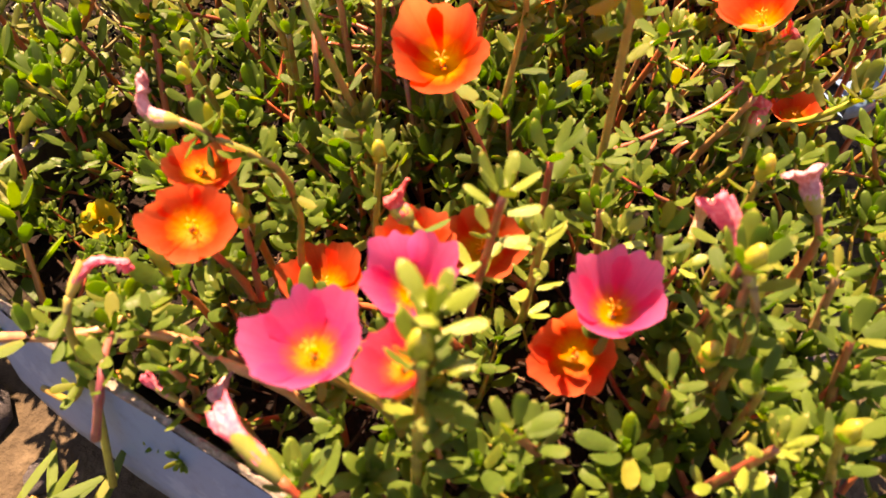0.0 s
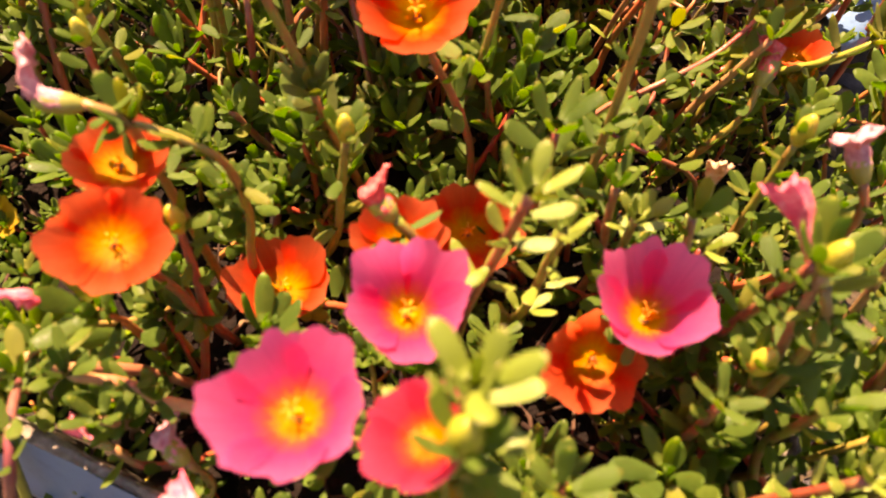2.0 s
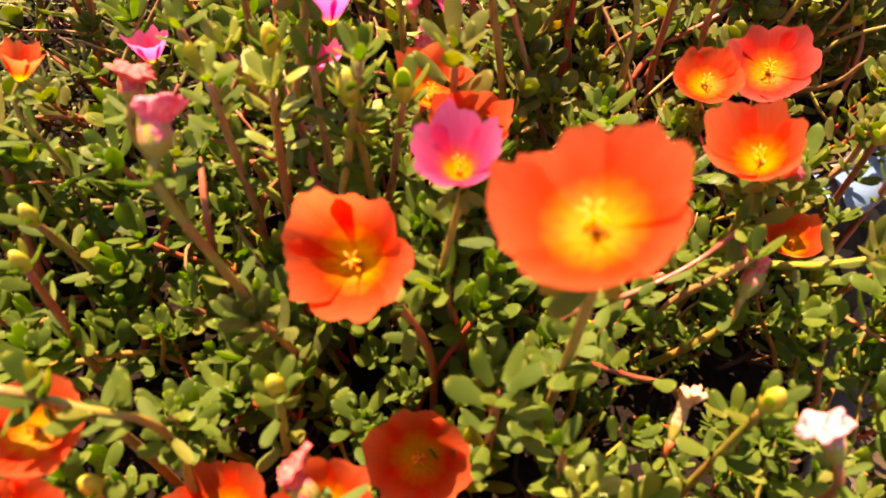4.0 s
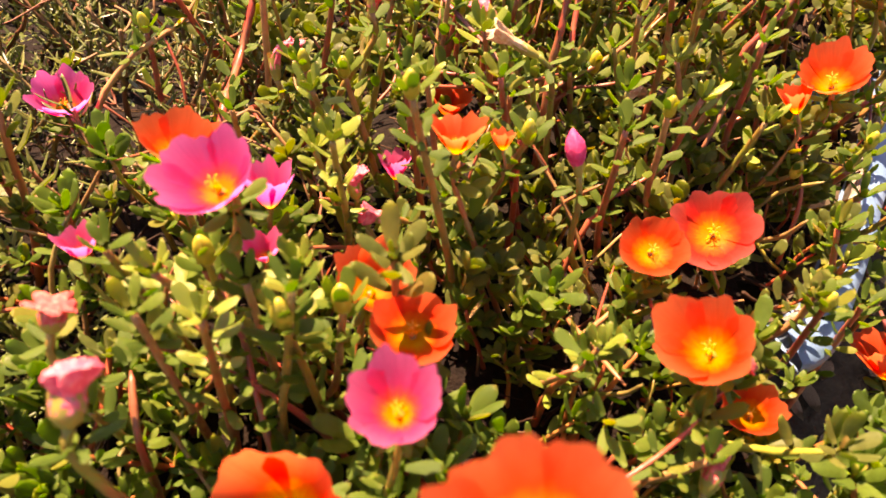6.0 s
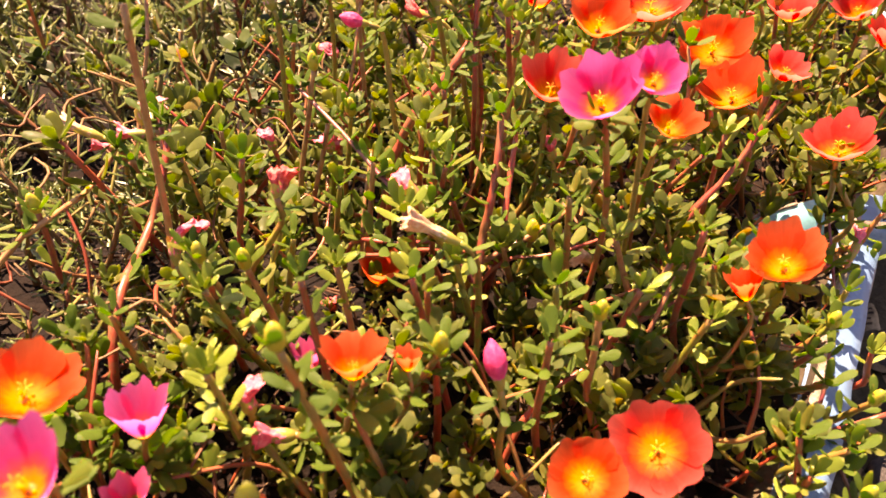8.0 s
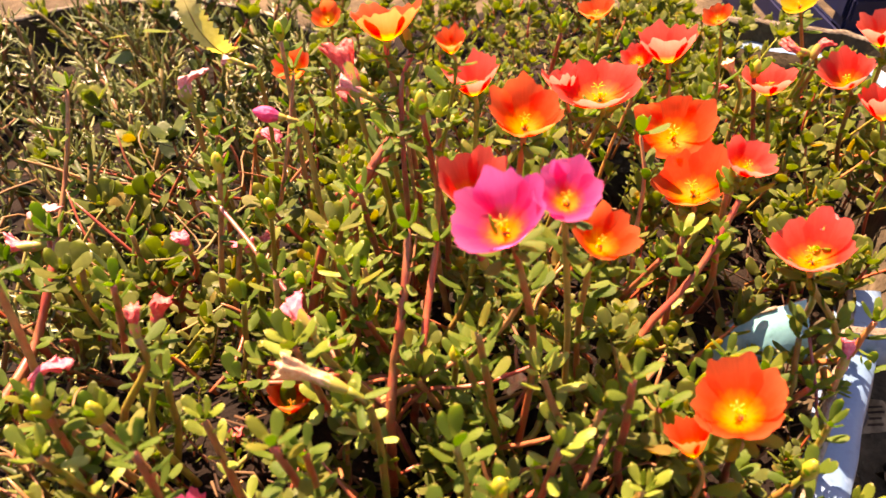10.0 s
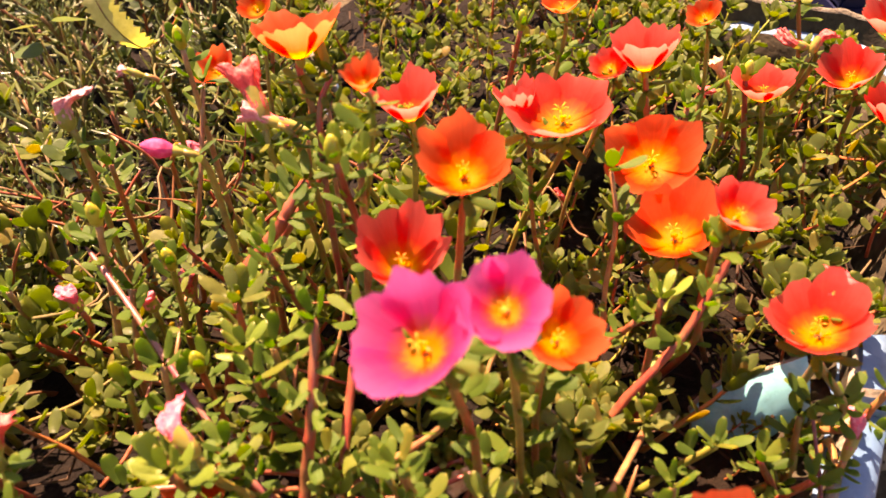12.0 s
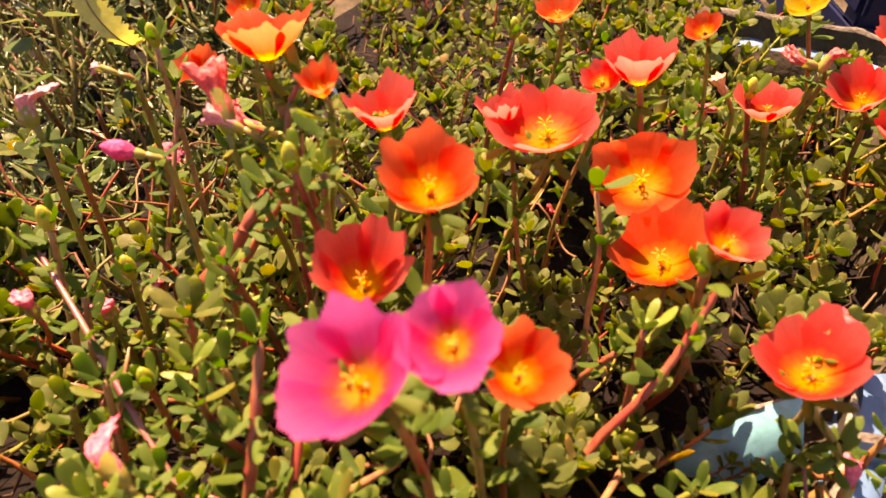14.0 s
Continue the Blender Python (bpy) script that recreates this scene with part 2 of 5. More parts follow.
# ---- mesh helpers ----
def raw_mesh(name, verts, faces, mats, uvs=None, idx=None, smooth=True):
    me = bpy.data.meshes.new(name)
    me.from_pydata([tuple(v) for v in verts], [], [tuple(f) for f in faces])
    for mat in mats if isinstance(mats, (list, tuple)) else [mats]:
        me.materials.append(mat)
    if smooth:
        me.polygons.foreach_set("use_smooth", [True] * len(me.polygons))
    if idx is not None:
        me.polygons.foreach_set("material_index", idx)
    if uvs is not None:
        layer = me.uv_layers.new(name="UVMap")
        loops = np.empty(len(me.loops), dtype=np.int32)
        me.loops.foreach_get("vertex_index", loops)
        layer.data.foreach_set("uv", np.asarray(uvs, dtype=np.float32)[loops].ravel())
    me.update()
    return me


def part(name, me, parent, label="", where=None):
    """One mesh object under a thing or a part; where: its pose in the parent's frame."""
    ob = new(name, me)
    ob.parent = parent
    if where is not None:
        ob.matrix_basis = where
    if label:
        tagged(ob, label)
    return ob


def tube(points, radii, sides=7):
    """A tapering tube through points: vertices, faces, uvs."""
    pts = [Vector(p) for p in points]
    vs, fs, uv = [], [], []
    up = Vector((0.31, 0.17, 0.93))
    n = len(pts)
    for k, p in enumerate(pts):
        way = (pts[min(k + 1, n - 1)] - pts[max(k - 1, 0)]).normalized()
        side = way.cross(up)
        if side.length < 1e-3:
            side = way.cross(Vector((1, 0, 0)))
        side.normalize()
        over = side.cross(way)
        for s in range(sides):
            a = 2 * math.pi * s / sides
            vs.append(p + (side * math.cos(a) + over * math.sin(a)) * radii[k])
            uv.append((s / sides, k / (n - 1)))
    for k in range(n - 1):
        for s in range(sides):
            a, b = k * sides + s, k * sides + (s + 1) % sides
            fs.append((a, b, b + sides, a + sides))
    for k, turn in ((0, -1), (n - 1, 1)):
        ring = [k * sides + s for s in range(sides)]
        fs.append(tuple(ring[::turn]))
    return vs, fs, uv


def eased(points, steps=5):
    """Points on a smooth curve (Catmull-Rom) through the given ones."""
    p = [Vector(q) for q in points]
    p = [2 * p[0] - p[1], *p, 2 * p[-1] - p[-2]]
    out = []
    for k in range(1, len(p) - 2):
        for s in range(steps):
            u = s / steps
            a, b, c, d = p[k - 1], p[k], p[k + 1], p[k + 2]
            out.append(0.5 * (2 * b + (c - a) * u + (2 * a - 5 * b + 4 * c - d) * u * u + (3 * b - a - 3 * c + d) * u ** 3))
    out.append(p[-2])
    return out


def joined(*pieces):
    vs, fs, uv = [], [], []
    for v, f, u in pieces:
        o = len(vs)
        vs += list(v)
        fs += [tuple(i + o for i in g) for g in f]
        uv += list(u)
    return vs, fs, uv


def blade(width, plump, bend, rows=5, tipped=0.0):
    """A fleshy spoon-shaped leaf one unit long, along +x, face up: vertices, faces, uvs. tipped: how pointed it is."""
    vs, uv = [(0.0, 0.0, 0.0)], [(0.5, 0.0)]
    for k in range(1, rows):
        u = 1 - (1 - k / rows) ** 1.3
        round_w = math.sin(math.pi * u ** 1.85) ** 0.6
        slim_w = math.sin(math.pi * u ** 0.85)
        w = width * 0.5 * (round_w * (1 - tipped) + slim_w * tipped) + 0.02
        z = bend * u * u - bend * 0.3 * u
        th = plump * 0.5 * (0.5 + 0.5 * math.sin(math.pi * u))
        for y, dz, s in ((-w, th * 0.02, 0.0), (0.0, th * 0.85, 0.5), (w, th * 0.02, 1.0), (w, -th * 0.10, 1.0), (0.0, -th * 0.8, 0.5), (-w, -th * 0.10, 0.0)):
            vs.append((u, y, z + dz))
            uv.append((s, u))
    vs.append((1.0, 0.0, bend * 0.7 + plump * 0.1))
    uv.append((0.5, 1.0))
    fs, last = [], len(vs) - 1
    for s, e in ((0, 1), (1, 2), (3, 4), (4, 5)):
        fs.append((0, 1 + s, 1 + e)[::-1])
        for k in range(rows - 2):
            a = 1 + 6 * k
            fs.append((a + s, a + 6 + s, a + 6 + e, a + e))
        a = 1 + 6 * (rows - 2)
        fs.append((a + s, last, a + e))
    return vs, fs, uv


def frame_of(way, spin=0.0, at=(0, 0, 0)):
    """A pose whose z axis points along way."""
    q = Vector(way).to_track_quat("Z", "Y").to_matrix().to_4x4()
    return Matrix.Translation(at) @ q @ Matrix.Rotation(spin, 4, "Z")


def leaf_pose(at, yaw, pitch, size, roll=0.0):
    return (Matrix.Translation(at) @ Matrix.Rotation(yaw, 4, "Z") @ Matrix.Rotation(-pitch, 4, "Y")
            @ Matrix.Rotation(roll, 4, "X") @ Matrix.Scale(size, 4))


rng = random.Random(11)
BLADES = [blade(0.31, 0.13, 0.16, 6), blade(0.28, 0.14, -0.14, 6), blade(0.35, 0.12, 0.24, 6), blade(0.25, 0.13, 0.10, 6, tipped=0.35),
          blade(0.31, 0.13, 0.32, 6), blade(0.28, 0.13, -0.06, 6, tipped=0.2), blade(0.23, 0.12, 0.20, 6, tipped=0.5)]
SMALL_BLADES = [blade(0.43, 0.15, 0.16, 5), blade(0.47, 0.14, 0.26, 5), blade(0.37, 0.15, -0.12, 5, tipped=0.15), blade(0.44, 0.14, 0.08, 5), blade(0.34, 0.15, 0.2, 5, tipped=0.25)]
LEAVES = [raw_mesh("leaf", v, f, LEAF, u) for v, f, u in BLADES]
SMALL_LEAVES = [raw_mesh("leaf", v, f, SMALL_LEAF, u) for v, f, u in SMALL_BLADES]
NEEDLE = blade(0.092, 0.08, 0.22, rows=5, tipped=0.7)


def bead(radius, rings=4, sides=7, squash=1.0):
    vs, fs, uv = [(0, 0, -radius * squash)], [], [(0.5, 0.0)]
    for k in range(1, rings):
        a = math.pi * k / rings
        for s in range(sides):
            b = 2 * math.pi * s / sides
            vs.append((radius * math.sin(a) * math.cos(b), radius * math.sin(a) * math.sin(b), -radius * squash * math.cos(a)))
            uv.append((s / sides, k / rings))
    vs.append((0, 0, radius * squash))
    uv.append((0.5, 1.0))
    last = len(vs) - 1
    for s in range(sides):
        e = (s + 1) % sides
        fs.append((0, 1 + e, 1 + s))
        for k in range(rings - 2):
            o = 1 + k * sides
            fs.append((o + s, o + e, o + sides + e, o + sides + s))
        fs.append((last, 1 + (rings - 2) * sides + s, 1 + (rings - 2) * sides + e))
    return vs, fs, uv


TIP_BUD = raw_mesh("tip_bud", *bead(0.0024, squash=1.35)[:2], TIPBUD)


# ---- the plan: pots, soil, ground ----
# ovals and rounded squares: centre, half sizes, turn in degrees, squareness
C_POT = (0.010, 0.309, 0.180, 0.150, -25, 5.0)
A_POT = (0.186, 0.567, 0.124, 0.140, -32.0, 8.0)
B_POT = (0.358, 0.738, 0.098, 0.172, -23.5, 4.0)
D_POT = (-0.215, 0.760, 0.330, 0.430)
A_BED = (0.136, 0.575, 0.178, 0.180)
B_BED = (0.341, 0.733, 0.077, 0.160, -23.5, 3.0)
G_BED = (0.060, 0.450, 0.170, 0.100)
E_BED = (0.180, 0.985, 0.260, 0.225)


def inside(pot, x, y, grow=0.0):
    cx, cy, a, b = pot[:4]
    if len(pot) > 4:
        c, s, e = math.cos(radians(pot[4])), math.sin(radians(pot[4])), pot[5]
        u, v = (x - cx) * c + (y - cy) * s, (y - cy) * c - (x - cx) * s
        return (abs(u) / (a + grow)) ** e + (abs(v) / (b + grow)) ** e < 1
    return ((x - cx) / (a + grow)) ** 2 + ((y - cy) / (b + grow)) ** 2 < 1


def planted(x, y, grow=0.0):
    return any(inside(p, x, y, grow) for p in (C_POT, A_BED, B_BED, D_POT, E_BED, G_BED))


def crown(x, y):
    """Height of the leaf canopy over a place of the plan."""
    n = noise.noise(Vector((x * 14, y * 14, 0.3))) * 0.014 + noise.noise(Vector((x * 40, y * 40, 7.3))) * 0.006
    z = 0.182 + 0.012 * math.exp(-((y - 0.47) / 0.10) ** 2) - 0.17 * max(0.0, y - 0.58)
    z -= 0.016 * math.exp(-((x + 0.10) / 0.05) ** 2 - ((y - 0.19) / 0.04) ** 2)
    if x > 0.18 and y > 0.60:
        z += 0.10 * min(0.2, y - 0.60)
    return max(z, 0.118) + n


def soil_height(x, y):
    far = max(0.0, min(1.0, (y - 0.56) / 0.10)) * max(0.0, min(1.0, (0.11 - x) / 0.06))
    return crown(x, y) - 0.066 - 0.036 * far


def sheet(xs, ys, height):
    vs = [(x, y, height(x, y)) for y in ys for x in xs]
    n = len(xs)
    fs = [(j * n + i, j * n + i + 1, (j + 1) * n + i + 1, (j + 1) * n + i) for j in range(len(ys) - 1) for i in range(n - 1)]
    return vs, fs


def lump(x, y, s, k):
    return noise.noise(Vector((x * s, y * s, k)))


steps = [0.02 * k for k in range(46)] + [1.0, 1.3, 1.9, 3.0, 6.0, 14.0, 40.0, 120.0, 400.0]
axis = sorted({-v for v in steps} | set(steps))
ground = new("ground", raw_mesh("ground", *sheet([0.05 + v for v in axis], [0.40 + v for v in axis],
             lambda x, y: 0.004 * lump(x, y, 22, 1) + 0.006 * lump(x, y, 7, 4)), EARTH))
tagged(ground, "brown bare earth with small stones between the pots", "ground", kind="structure")

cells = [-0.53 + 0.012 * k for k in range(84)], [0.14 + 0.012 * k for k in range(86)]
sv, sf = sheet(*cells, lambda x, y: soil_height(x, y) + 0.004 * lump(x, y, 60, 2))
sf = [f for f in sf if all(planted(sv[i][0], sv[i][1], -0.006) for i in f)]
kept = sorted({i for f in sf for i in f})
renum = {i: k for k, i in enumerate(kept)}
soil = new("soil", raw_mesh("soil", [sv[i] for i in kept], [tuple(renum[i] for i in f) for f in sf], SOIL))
tagged(soil, "potting soil under the purslane plants, coloured near black as shade", "soil", kind="structure")


def ring_band(pot, profile, a0=0.0, a1=360.0, wobble=0.0012, steps=72, tilt=(0.0, 0.0), square=0.0):
    """A band swept round an oval: profile is a line of (outwards, height). tilt: rise per metre in x and y."""
    cx, cy, a, b = pot
    whole = a1 - a0 >= 360
    vs, fs = [], []
    n = len(profile)
    count = steps if whole else steps + 1
    for k in range(count):
        t = radians(a0 + (a1 - a0) * k / steps)
        c, s = math.cos(t), math.sin(t)
        if square:
            f = (abs(c) ** square + abs(s) ** square) ** (-1 / square)
            c, s = c * f, s * f
        for j, (o, z) in enumerate(profile):
            w = wobble * noise.noise(Vector((c * 6, s * 6, j * 0.7 + cx * 9)))
            x, y = cx + (a + o + w) * c, cy + (b + o + w) * s
            vs.append((x, y, z + w * 1.5 + tilt[0] * (x - cx) + tilt[1] * (y - cy)))
    for k in range(steps):
        for j in range(n - 1):
            p, q = k * n + j, ((k + 1) % count) * n + j
            fs.append((p, q, q + 1, p + 1))
    return vs, fs


def pot(label, oval, rim, lip, inner, a0=0.0, a1=360.0, tilt=(0.0, 0.0), edged=CHIPPED, worn="chipped cream-white edge"):
    """A cement pot: wall, sloping painted lip and chipped pale edge. lip: (outwards, drop) of the lip."""
    root = tagged(new("flower_pot"), label, "flower pot")
    turn, square = oval[4:] or (0.0, 0.0)
    root.matrix_basis = pose(oval[0], oval[1], 0, 0, 0, turn)
    ab = oval[2:4]
    here = (0.0, 0.0, *ab)
    lo, drop = lip
    # dark cement in place of blue paint stands in for shade under the lip
    wall = [(lo - 0.020, rim - drop - 0.006), (lo - 0.030, rim - drop - 0.02), (-0.035, 0.012), (-0.040, -0.004)]
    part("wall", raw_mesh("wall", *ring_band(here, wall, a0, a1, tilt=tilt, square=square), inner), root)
    out = [(0.0008, rim - 0.001), (lo * 0.5 + 0.002, rim - drop * 0.45), (lo, rim - drop), (lo + 0.0015, rim - drop - 0.006), (lo - 0.020, rim - drop - 0.006)]
    part("lip", raw_mesh("lip", *ring_band(here, out, a0, a1, tilt=tilt, square=square), PAINT), root, "flaking blue painted lip")
    edge = [(-0.0032, rim - 0.002), (-0.0022, rim + 0.0004), (-0.0006, rim + 0.0008), (0.0009, rim - 0.0008)]
    part("edge", raw_mesh("edge", *ring_band(here, edge, a0, a1, 0.0016, 150, tilt, square), edged), root, worn)
    ins = [(-0.0032, rim - 0.002), (-0.006, rim - 0.03), (-0.022, rim - 0.10), (-0.040, 0.0)]
    part("inner_wall", raw_mesh("inner_wall", *ring_band(here, ins, a0, a1, tilt=tilt, square=square), inner), root, "weathered grey-brown cement inside, darkened for shade")
    return root


pot("tilted square blue-painted cement pot full of purslane", C_POT, 0.116, (0.012, 0.064), WEATHERED_SHADED, tilt=(-0.08, -0.15))
# only this side is built; the walls hidden by leaves are left out
broken = pot("one side of a square blue-painted pot with a broken corner", A_POT, 0.139, (0.014, 0.005), WEATHERED_SHADED, -46, 40)


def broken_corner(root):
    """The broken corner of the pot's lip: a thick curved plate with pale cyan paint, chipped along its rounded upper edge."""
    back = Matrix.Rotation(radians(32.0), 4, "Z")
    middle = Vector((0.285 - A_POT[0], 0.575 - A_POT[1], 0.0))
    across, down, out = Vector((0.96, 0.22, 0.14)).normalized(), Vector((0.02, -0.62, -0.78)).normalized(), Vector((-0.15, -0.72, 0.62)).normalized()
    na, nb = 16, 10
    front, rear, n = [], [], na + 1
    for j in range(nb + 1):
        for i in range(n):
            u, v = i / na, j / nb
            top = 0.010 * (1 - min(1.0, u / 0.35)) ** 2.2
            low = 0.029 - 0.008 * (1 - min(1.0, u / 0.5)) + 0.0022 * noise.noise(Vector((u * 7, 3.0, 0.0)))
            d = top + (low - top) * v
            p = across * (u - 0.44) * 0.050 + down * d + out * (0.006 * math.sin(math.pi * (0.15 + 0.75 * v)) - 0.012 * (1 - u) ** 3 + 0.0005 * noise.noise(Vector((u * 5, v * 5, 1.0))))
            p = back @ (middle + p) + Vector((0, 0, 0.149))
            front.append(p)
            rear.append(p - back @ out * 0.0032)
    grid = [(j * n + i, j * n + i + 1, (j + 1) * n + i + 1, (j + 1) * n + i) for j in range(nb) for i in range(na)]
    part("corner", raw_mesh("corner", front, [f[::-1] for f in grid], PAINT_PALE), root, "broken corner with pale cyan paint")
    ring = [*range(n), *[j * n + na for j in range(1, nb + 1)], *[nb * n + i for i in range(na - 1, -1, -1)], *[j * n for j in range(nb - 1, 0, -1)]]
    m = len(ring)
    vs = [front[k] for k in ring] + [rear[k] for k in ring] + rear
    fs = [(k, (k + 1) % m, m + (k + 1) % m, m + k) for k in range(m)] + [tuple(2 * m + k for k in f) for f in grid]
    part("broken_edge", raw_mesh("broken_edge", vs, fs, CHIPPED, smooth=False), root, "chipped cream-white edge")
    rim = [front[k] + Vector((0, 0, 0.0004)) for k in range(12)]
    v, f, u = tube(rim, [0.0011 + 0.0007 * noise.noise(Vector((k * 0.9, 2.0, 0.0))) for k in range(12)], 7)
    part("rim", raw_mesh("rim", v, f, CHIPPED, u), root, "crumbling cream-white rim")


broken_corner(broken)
pot("pale blue flaking pot with weathered inner wall", B_POT, 0.148, (0.003, 0.012), WEATHERED_SHADED, -66, 118, edged=WORN, worn="worn grey-brown edge")
pot("large cement pot with tangled trailing purslane", D_POT, 0.070, (0.012, 0.030), WEATHERED_SHADED)


def rock(size, seed, flat=0.6):
    v, f, u = bead(1.0, 6, 9)
    out = []
    for x, y, z in v:
        k = 1 + 0.35 * noise.noise(Vector((x * 1.3 + seed, y * 1.3, z * 1.3))) + 0.12 * noise.noise(Vector((x * 4, y * 4 + seed, z * 4)))
        out.append((x * size * k, y * size * k * 0.8, z * size * k * flat))
    return out, f, u


ROCKS = [raw_mesh("stone", *rock(1.0, 3.7 * k)[:2], STONE) for k in range(5)]
for k in range(70):
    if k < 26:
        x, y, s = rng.uniform(-0.34, -0.11), rng.uniform(0.05, 0.24), rng.uniform(0.008, 0.03)
    else:
        x, y, s = rng.uniform(0.20, 0.52), rng.uniform(0.12, 0.62), rng.uniform(0.005, 0.016)
    if planted(x, y, 0.0):
        continue
    ob = tagged(new("stone", ROCKS[k % 5]), "small rough grey stone lying on the earth", "stone", "stones round the pots")
    ob.matrix_basis = pose(x, y, s * 0.3, 0, 0, rng.uniform(0, 360)) @ Matrix.Scale(s, 4)

for k in range(60):
    x, y = rng.uniform(0.26, 0.50), rng.uniform(0.36, 0.60)
    if inside(A_POT, x, y, 0.0) or inside(B_POT, x, y, 0.0):
        continue
    v, f, u = blade(rng.uniform(0.2, 0.5), 0.12, 0.05, tipped=0.5)
    ob = tagged(new("wood_chip", raw_mesh("wood_chip", v, f, CHIP)), "pale dry wood chip lying on the earth", "wood chip", "wood chips on the earth")
    ob.matrix_basis = leaf_pose((x, y, 0.006), rng.uniform(0, 6.28), rng.uniform(-0.1, 0.25), rng.uniform(0.010, 0.026))


def paper_scrap():
    """A torn, curled bit of printed paper on the earth; the print shows as bars."""
    root = tagged(new("paper_scrap"), "torn beige scrap of printed paper lying on the earth", "paper")
    root.matrix_basis = pose(0.412, 0.609, 0.012, 14, -6, -14)
    n = 10

    def height(u, v):
        return 0.0016 * math.sin(2.6 * u) + 0.0012 * math.sin(3.1 * v + 1.0)

    vs, fs = [], []
    for side in (0.0, -0.0003):
        for j in range(n + 1):
            for i in range(n + 1):
                u, v = 2 * i / n - 1, 2 * j / n - 1
                x, y = u * 0.0085 * (1 - 0.16 * v) + 0.0007 * lump(u, v, 3, 2), v * 0.0115 * (1 - 0.10 * u) + 0.0007 * lump(u, v, 3, 6)
                vs.append((x, y, height(u, v) + side))
    m, w = n + 1, (n + 1) ** 2
    for j in range(n):
        for i in range(n):
            a = j * m + i
            fs += [(a, a + 1, a + m + 1, a + m), (w + a + m, w + a + m + 1, w + a + 1, w + a)]
    ring = [*range(n), *[j * m + n for j in range(n)], *[n * m + n - i for i in range(n)], *[(n - j) * m for j in range(n)]]
    fs += [(ring[k - 1], w + ring[k - 1], w + ring[k], ring[k]) for k in range(len(ring))]
    part("sheet", raw_mesh("sheet", vs, fs, PAPER), root)
    for v, half in ((0.45, 0.55), (0.12, 0.62), (-0.22, 0.40), (-0.55, 0.50)):
        bar, faces = [], []
        for i in range(9):
            u = -half + 2 * half * i / 8
            bar += [(u * 0.0085, (v + d) * 0.0115, height(u, v + d) + 0.0003) for d in (-0.07, 0.07)]
        faces = [(2 * i, 2 * i + 2, 2 * i + 3, 2 * i + 1) for i in range(8)]
        part("print_bar", raw_mesh("print_bar", bar, faces, PRINT), root, "dark line of print")


paper_scrap()


def crate():
    root = tagged(new("plastic_crate"), "dark blue slatted plastic crate behind the pots", "crate")
    root.location = (0.66, 1.02, 0)

    def box(name, x0, x1, y0, y1, z0, z1):
        bm = bmesh.new()
        bmesh.ops.create_cube(bm, size=1.0)
        bmesh.ops.scale(bm, vec=(x1 - x0, y1 - y0, z1 - z0), verts=bm.verts)
        bmesh.ops.translate(bm, vec=((x0 + x1) / 2, (y0 + y1) / 2, (z0 + z1) / 2), verts=bm.verts)
        bmesh.ops.bevel(bm, geom=list(bm.edges), offset=0.002, segments=2, affect="EDGES")
        me = bpy.data.meshes.new(name)
        bm.to_mesh(me)
        bm.free()
        me.materials.append(PLASTIC)
        part(name, me, root)

    for k in range(9):
        box("slat", -0.19, 0.19, -0.132, -0.126, 0.01 + 0.028 * k, 0.030 + 0.028 * k)
        box("slat", -0.192, -0.186, -0.125, 0.125, 0.01 + 0.028 * k, 0.030 + 0.028 * k)
    for x in (-0.19, 0.17):
        for y in (-0.126, 0.11):
            box("post", x, x + 0.02, y, y + 0.02, 0.0, 0.27)
    box("base", -0.188, 0.188, -0.124, 0.124, 0.004, 0.010)


crate()


# ---- flowers ----
def petal(radius, h, turn, k, r):
    """One broad obcordate petal of a bowl-shaped flower in the flower's frame (base at 0, axis z)."""
    nu, nv = 27, 13
    half = radians(r.uniform(45, 53))
    lift, flare = (0.050, -0.045, 0.028, -0.022, 0.0)[k] * radius, r.uniform(0.0, 0.22)
    ph, p2, tilt = r.uniform(0, 6.28), r.uniform(0, 6.28), r.uniform(-0.16, 0.16)
    long, notch = r.uniform(0.88, 1.01), r.uniform(0.02, 0.10)
    deep = max(0.0, min(1.0, (h - 0.7) / 0.6))
    vs, uv, fs = [], [], []
    for j in range(nv):
        for i in range(nu):
            u = -1 + 2 * i / (nu - 1)
            ends = 1 - 0.32 * abs(u) ** 2.6 - notch * math.exp(-(u / 0.20) ** 2) + 0.024 * math.sin(6 * u + ph) + 0.014 * math.sin(13 * u + p2) + 0.012 * math.sin(21 * u + 2 * ph)
            v = (j / (nv - 1)) * ends * long
            ang = u * half * (0.80 + 0.20 * math.sin(min(1.0, v * 1.25) * math.pi / 2))
            bowl, cone = 1 - max(0.0, 1 - v) ** 1.55, v ** 0.92
            rr = radius * (0.02 + 0.98 * (bowl * (1 - 0.65 * deep) + cone * 0.65 * deep) + 0.05 * v ** 6)
            zz = radius * h * (v ** (1.75 - 0.45 * deep)) - flare * radius * v ** 6
            ruffle = 0.070 * math.sin(4.5 * u + ph) + 0.050 * math.sin(9 * u + p2) + 0.026 * math.sin(17 * u + ph)
            zz += lift * v + radius * ruffle * v ** 4 + tilt * radius * v * v
            rr += radius * 0.6 * ruffle * min(1.0, h) * v ** 5
            zz += 0.14 * radius * (u * u) * v * v
            rr += lift * v
            a = turn + ang
            vs.append((rr * math.cos(a), rr * math.sin(a), zz))
            uv.append((u * 0.5 + 0.5, v))
    for j in range(nv - 1):
        for i in range(nu - 1):
            a = j * nu + i
            fs.append((a, a + 1, a + nu + 1, a + nu))
    return vs, fs, uv


COUNT = [0]
TOPS = []


